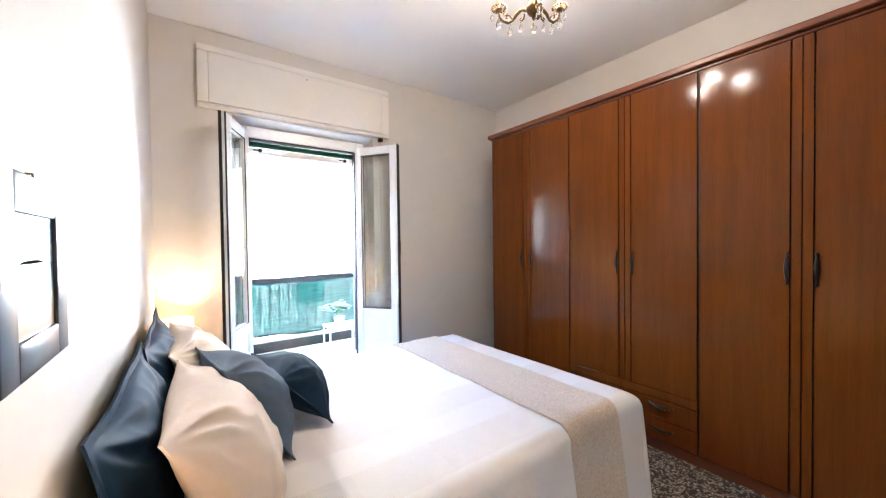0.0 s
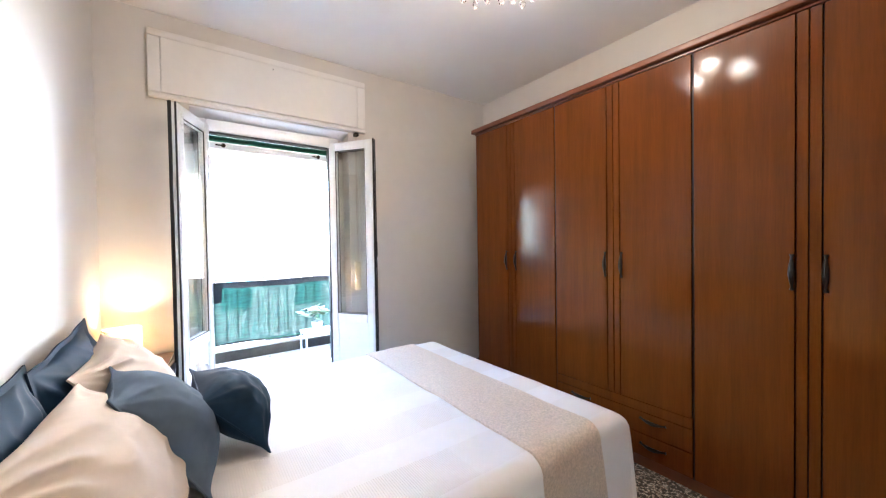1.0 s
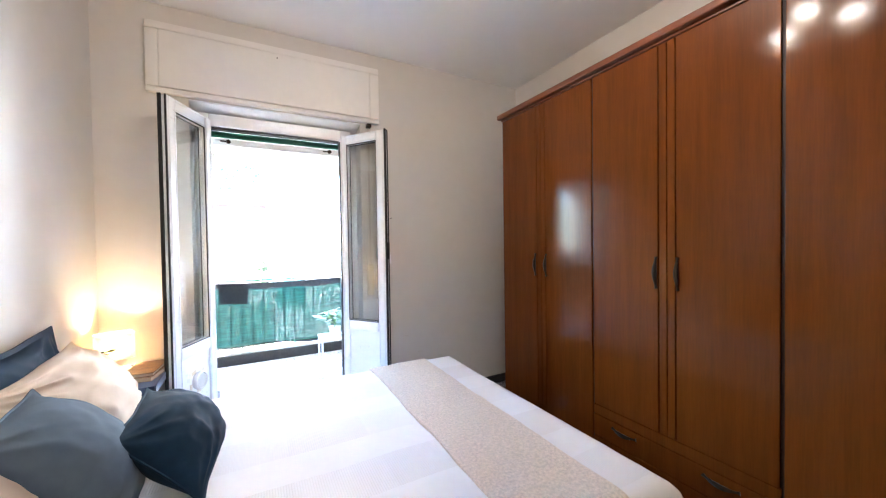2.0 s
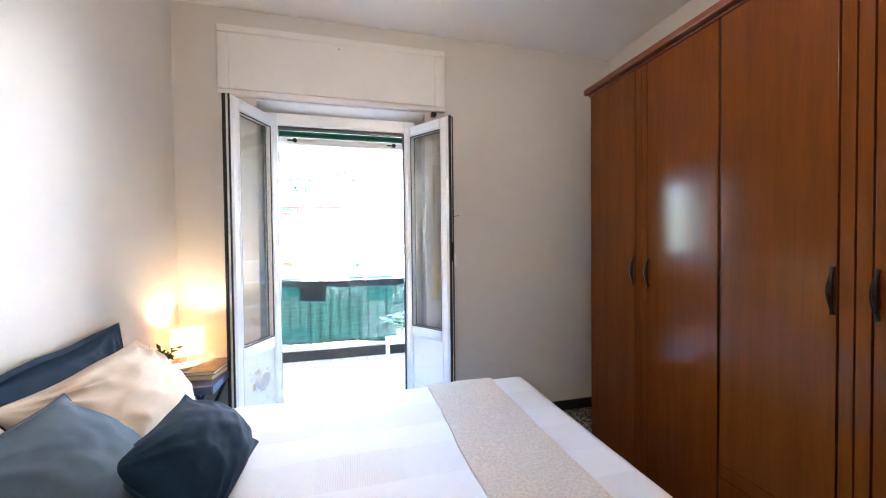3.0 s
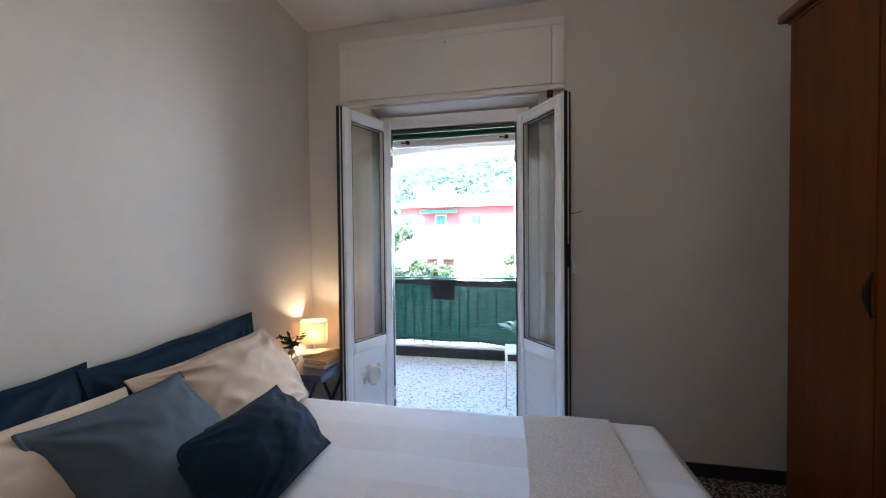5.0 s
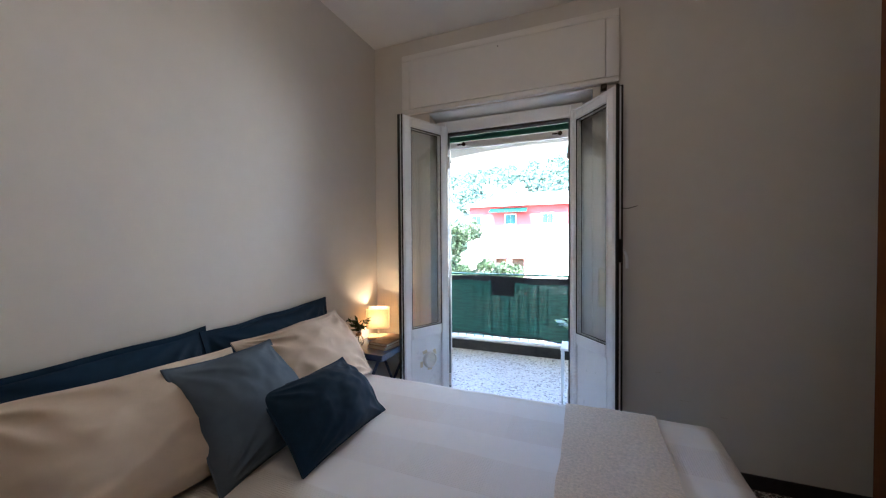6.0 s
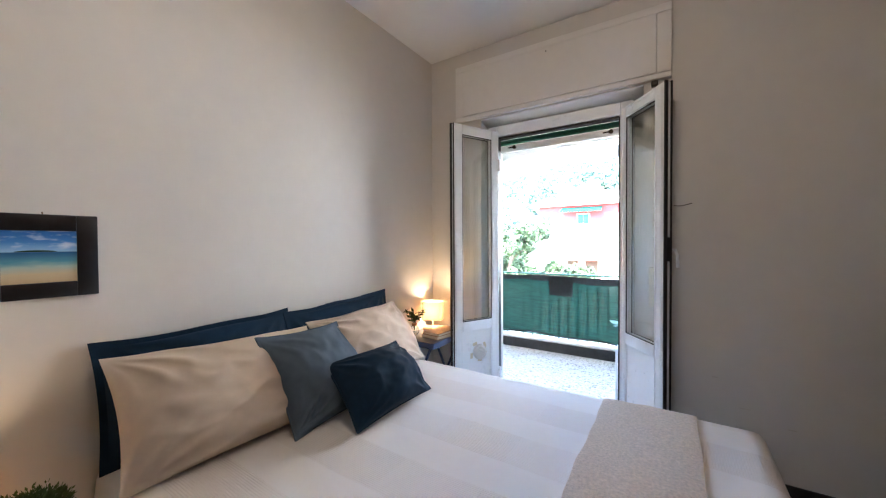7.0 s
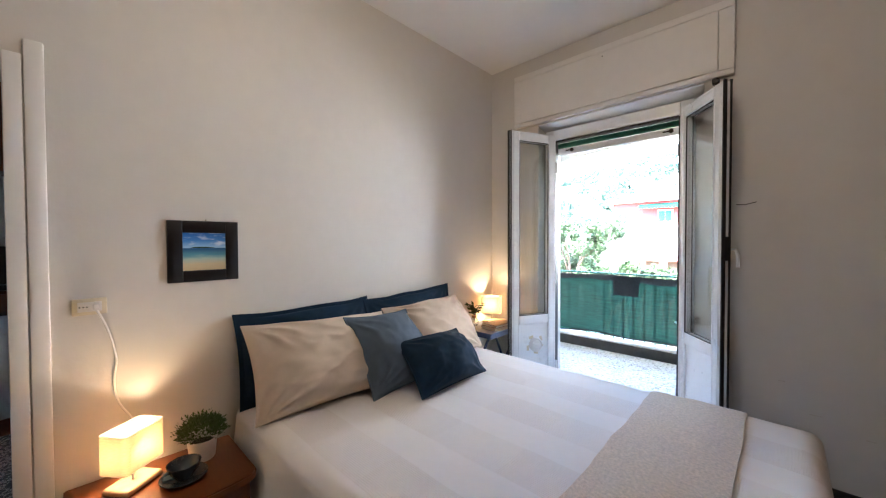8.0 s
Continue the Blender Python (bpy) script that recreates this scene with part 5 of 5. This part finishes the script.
def shuttered_window(house, x, y, z, w, h):
    """A closed louvred window in a pale surround on a facade that faces south."""
    win = part("window", boxed(x - w / 2 - 0.18, x + w / 2 + 0.18, y - 0.08, y, z - 0.18, z + h + 0.18, 0.02), PALE, house, "pale window surround")
    bm = bmesh.new()
    for s in (-1, 1):
        x0, x1 = sorted((x + s * 0.02, x + s * w / 2))
        box(bm, x0, x1, y - 0.13, y - 0.085, z, z + h)
        for k in range(int(h / 0.12)):
            box(bm, x0 + 0.06, x1 - 0.06, y - 0.15, y - 0.132, z + 0.05 + 0.12 * k, z + 0.12 + 0.12 * k)
    part("shutter", bm, TEAL, win, "teal louvred shutters")


pink = thing("pink_house", (-5, 62, GZ), "pink rendered house with teal shutters and an awning", "house")
HX0, HX1, HY = -17.2, 2.6, 60.0
part("wall", boxed(HX0, HX1, HY, HY + 10, 4.0, 7.3), PINK, pink, "pink upper storey")
part("wall", boxed(HX0 - 0.3, HX1 + 0.3, HY - 0.3, HY + 10, GZ, 3.98), PALE, pink, "pale lower storeys")
bm = bmesh.new()
v = [bm.verts.new(p) for p in ((HX0 - 1, HY - 1, 7.3), (HX1 + 1, HY - 1, 7.3), (HX1 + 1, HY + 11, 7.3), (HX0 - 1, HY + 11, 7.3), (HX0 + 4, HY + 5, 10.0), (HX1 - 4, HY + 5, 10.0))]
for f in ((0, 1, 5, 4), (1, 2, 5), (2, 3, 4, 5), (3, 0, 4), (3, 2, 1, 0)):
    bm.faces.new([v[i] for i in f])
part("roof", bm, ROOFM, pink, "hipped pale tiled roof", smooth=False)
for x in (-16.0, -10.1, -4.1):
    shuttered_window(pink, x, HY, 4.35, 1.6, 1.5)
bm = bmesh.new()
AX0, AX1, SCALLOPS = -13.4, -7.2, 14
top = [bm.verts.new((x, HY - 0.05, 7.0)) for x in (AX0, AX1)]
lip = [bm.verts.new((AX0 + (AX1 - AX0) * k / (4 * SCALLOPS), HY - 1.5, 6.5)) for k in range(4 * SCALLOPS + 1)]
hem = [bm.verts.new((q.co.x, q.co.y - 0.02, 6.30 - 0.16 * abs(math.sin(math.pi * k / 4)))) for k, q in enumerate(lip)]
bm.faces.new(top[::-1] + lip)
for k in range(4 * SCALLOPS):
    bm.faces.new((lip[k], lip[k + 1], hem[k + 1], hem[k]))
bmesh.ops.solidify(bm, geom=bm.faces, thickness=0.04)
part("awning", bm, AWN, pink, "teal canvas awning with a scalloped edge", smooth=False)
part("porch_roof", boxed(-13.2, -7.0, HY - 2.2, HY - 0.31, -1.3, -0.6, 0.05), PINK, pink, "pink porch canopy")
# dark boxes on the solid wall, coloured as the shade inside porch openings
for x in (-11.6, -8.8):
    part("porch_shade_panel", boxed(x - 0.9, x + 0.9, HY - 0.36, HY - 0.301, -4.2, -1.5), BARK, pink, "dark panel for a shaded porch opening")
for x in (-13.0, -10.2, -7.3):
    part("porch_pillar", boxed(x - 0.2, x + 0.2, HY - 2.1, HY - 1.7, GZ, -1.31), PINK, pink)

block = thing("pale_apartment_block", (18, 34, GZ), "sunlit pale apartment block with teal shutters", "apartment building")
KX0, KX1, KY = 1.9, 34.0, 30.0
part("wall", boxed(KX0, KX1, KY, KY + 10, GZ, 13.5), PALE, block)
part("roof", boxed(KX0 - 0.6, KX1 + 0.6, KY - 0.6, KY + 10.6, 13.51, 13.9, 0.05), ROOFM, block)
for x in (3.2, 8.2, 14.4, 21.0, 27.5):
    for z in (-3.2, 1.7, 9.6):
        shuttered_window(block, x, KY, z, 2.0, 2.1)
    shuttered_window(block, x + 0.2, KY, 6.3, 0.9, 1.0)


def slope_height(x, y):
    r = (y - 70) / 200.0
    return GZ + 4 + 62 * max(0.0, r) ** 0.8 * (0.85 + 0.2 * math.sin(x * 0.012 + 1.0)) + 5 * noise.noise((x * 0.02, y * 0.02, 3))


bm = bmesh.new()
nx, ny = 60, 26
grid = [[bm.verts.new((x, y, slope_height(x, y))) for x in steps(-320, 260, nx)] for y in steps(72, 330, ny)]
for j in range(ny):
    for i in range(nx):
        bm.faces.new((grid[j][i], grid[j][i + 1], grid[j + 1][i + 1], grid[j + 1][i]))
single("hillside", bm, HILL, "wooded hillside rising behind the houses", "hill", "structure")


def clump(bm, centre, radius, n, size, rnd, flat=0.8):
    """Many small leaf cards turned every way, spread unevenly through a ball."""
    c = Vector(centre)
    lobes = [(Vector((rnd.uniform(-1, 1), rnd.uniform(-1, 1), rnd.uniform(-0.6, 1))) * radius * 0.62, radius * rnd.uniform(0.35, 0.6)) for _ in range(7)]
    for _ in range(n):
        o, r = lobes[rnd.randrange(7)]
        d = Vector((rnd.gauss(0, 1), rnd.gauss(0, 1), rnd.gauss(0, 1))).normalized()
        p = c + o + d * r * rnd.uniform(0.55, 1.0)
        p.z = c.z + (p.z - c.z) * flat
        a = Vector((rnd.gauss(0, 1), rnd.gauss(0, 1), rnd.gauss(0, 1))).normalized() * size * rnd.uniform(0.6, 1.3)
        b = a.orthogonal().normalized() * a.length * 0.55
        v = [bm.verts.new(q) for q in (p - a, p + b, p + a, p - b)]
        bm.faces.new(v)


rnd = random.Random(21)
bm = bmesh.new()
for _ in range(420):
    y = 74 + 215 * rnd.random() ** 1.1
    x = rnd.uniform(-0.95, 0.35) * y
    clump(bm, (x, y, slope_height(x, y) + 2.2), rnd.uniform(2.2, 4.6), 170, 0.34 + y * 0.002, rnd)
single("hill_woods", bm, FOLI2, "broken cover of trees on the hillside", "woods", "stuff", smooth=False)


def tree(x, y, top, spread, seed):
    rnd = random.Random(seed)
    t = thing("tree", (x, y, GZ), "leafy garden tree in sunlight below the hillside", "tree", "garden trees")
    trunk = bmesh.new()
    fork = GZ + (top - GZ) * 0.45
    tube(trunk, [(x, y, GZ), (x + 0.15, y, (GZ + fork) / 2), (x, y + 0.1, fork)], [0.32, 0.25, 0.2], 10)
    crown = bmesh.new()
    for k in range(8):
        a = k * 0.785 + rnd.uniform(-0.3, 0.3)
        r, h = spread * rnd.uniform(0.35, 0.85), rnd.uniform(0.55, 0.93)
        tip = Vector((x + r * math.cos(a), y + r * math.sin(a), GZ + (top - GZ) * h))
        tube(trunk, curve_points((x, y, fork - 0.2), (x + r * 0.3 * math.cos(a), y + r * 0.3 * math.sin(a), tip.z - 0.4), tip, 6), [0.12, 0.1, 0.09, 0.07, 0.05, 0.035, 0.02], 6)
        clump(crown, tip, spread * rnd.uniform(0.34, 0.52), 1000, 0.13, rnd)
    part("trunk", trunk, BARK, t)
    part("crown", crown, FOLI, t, smooth=False)


tree(-9.5, 27, 3.6, 3.2, 1)
tree(-13.5, 31, 4.4, 3.4, 2)
tree(-6.6, 26, 0.2, 2.2, 3)
tree(-5.2, 33, -0.4, 2.4, 4)
tree(2.6, 42, 0.0, 2.6, 5)
tree(5.4, 47, -0.2, 2.8, 6)
tree(-19.0, 40, 5.0, 4.0, 7)
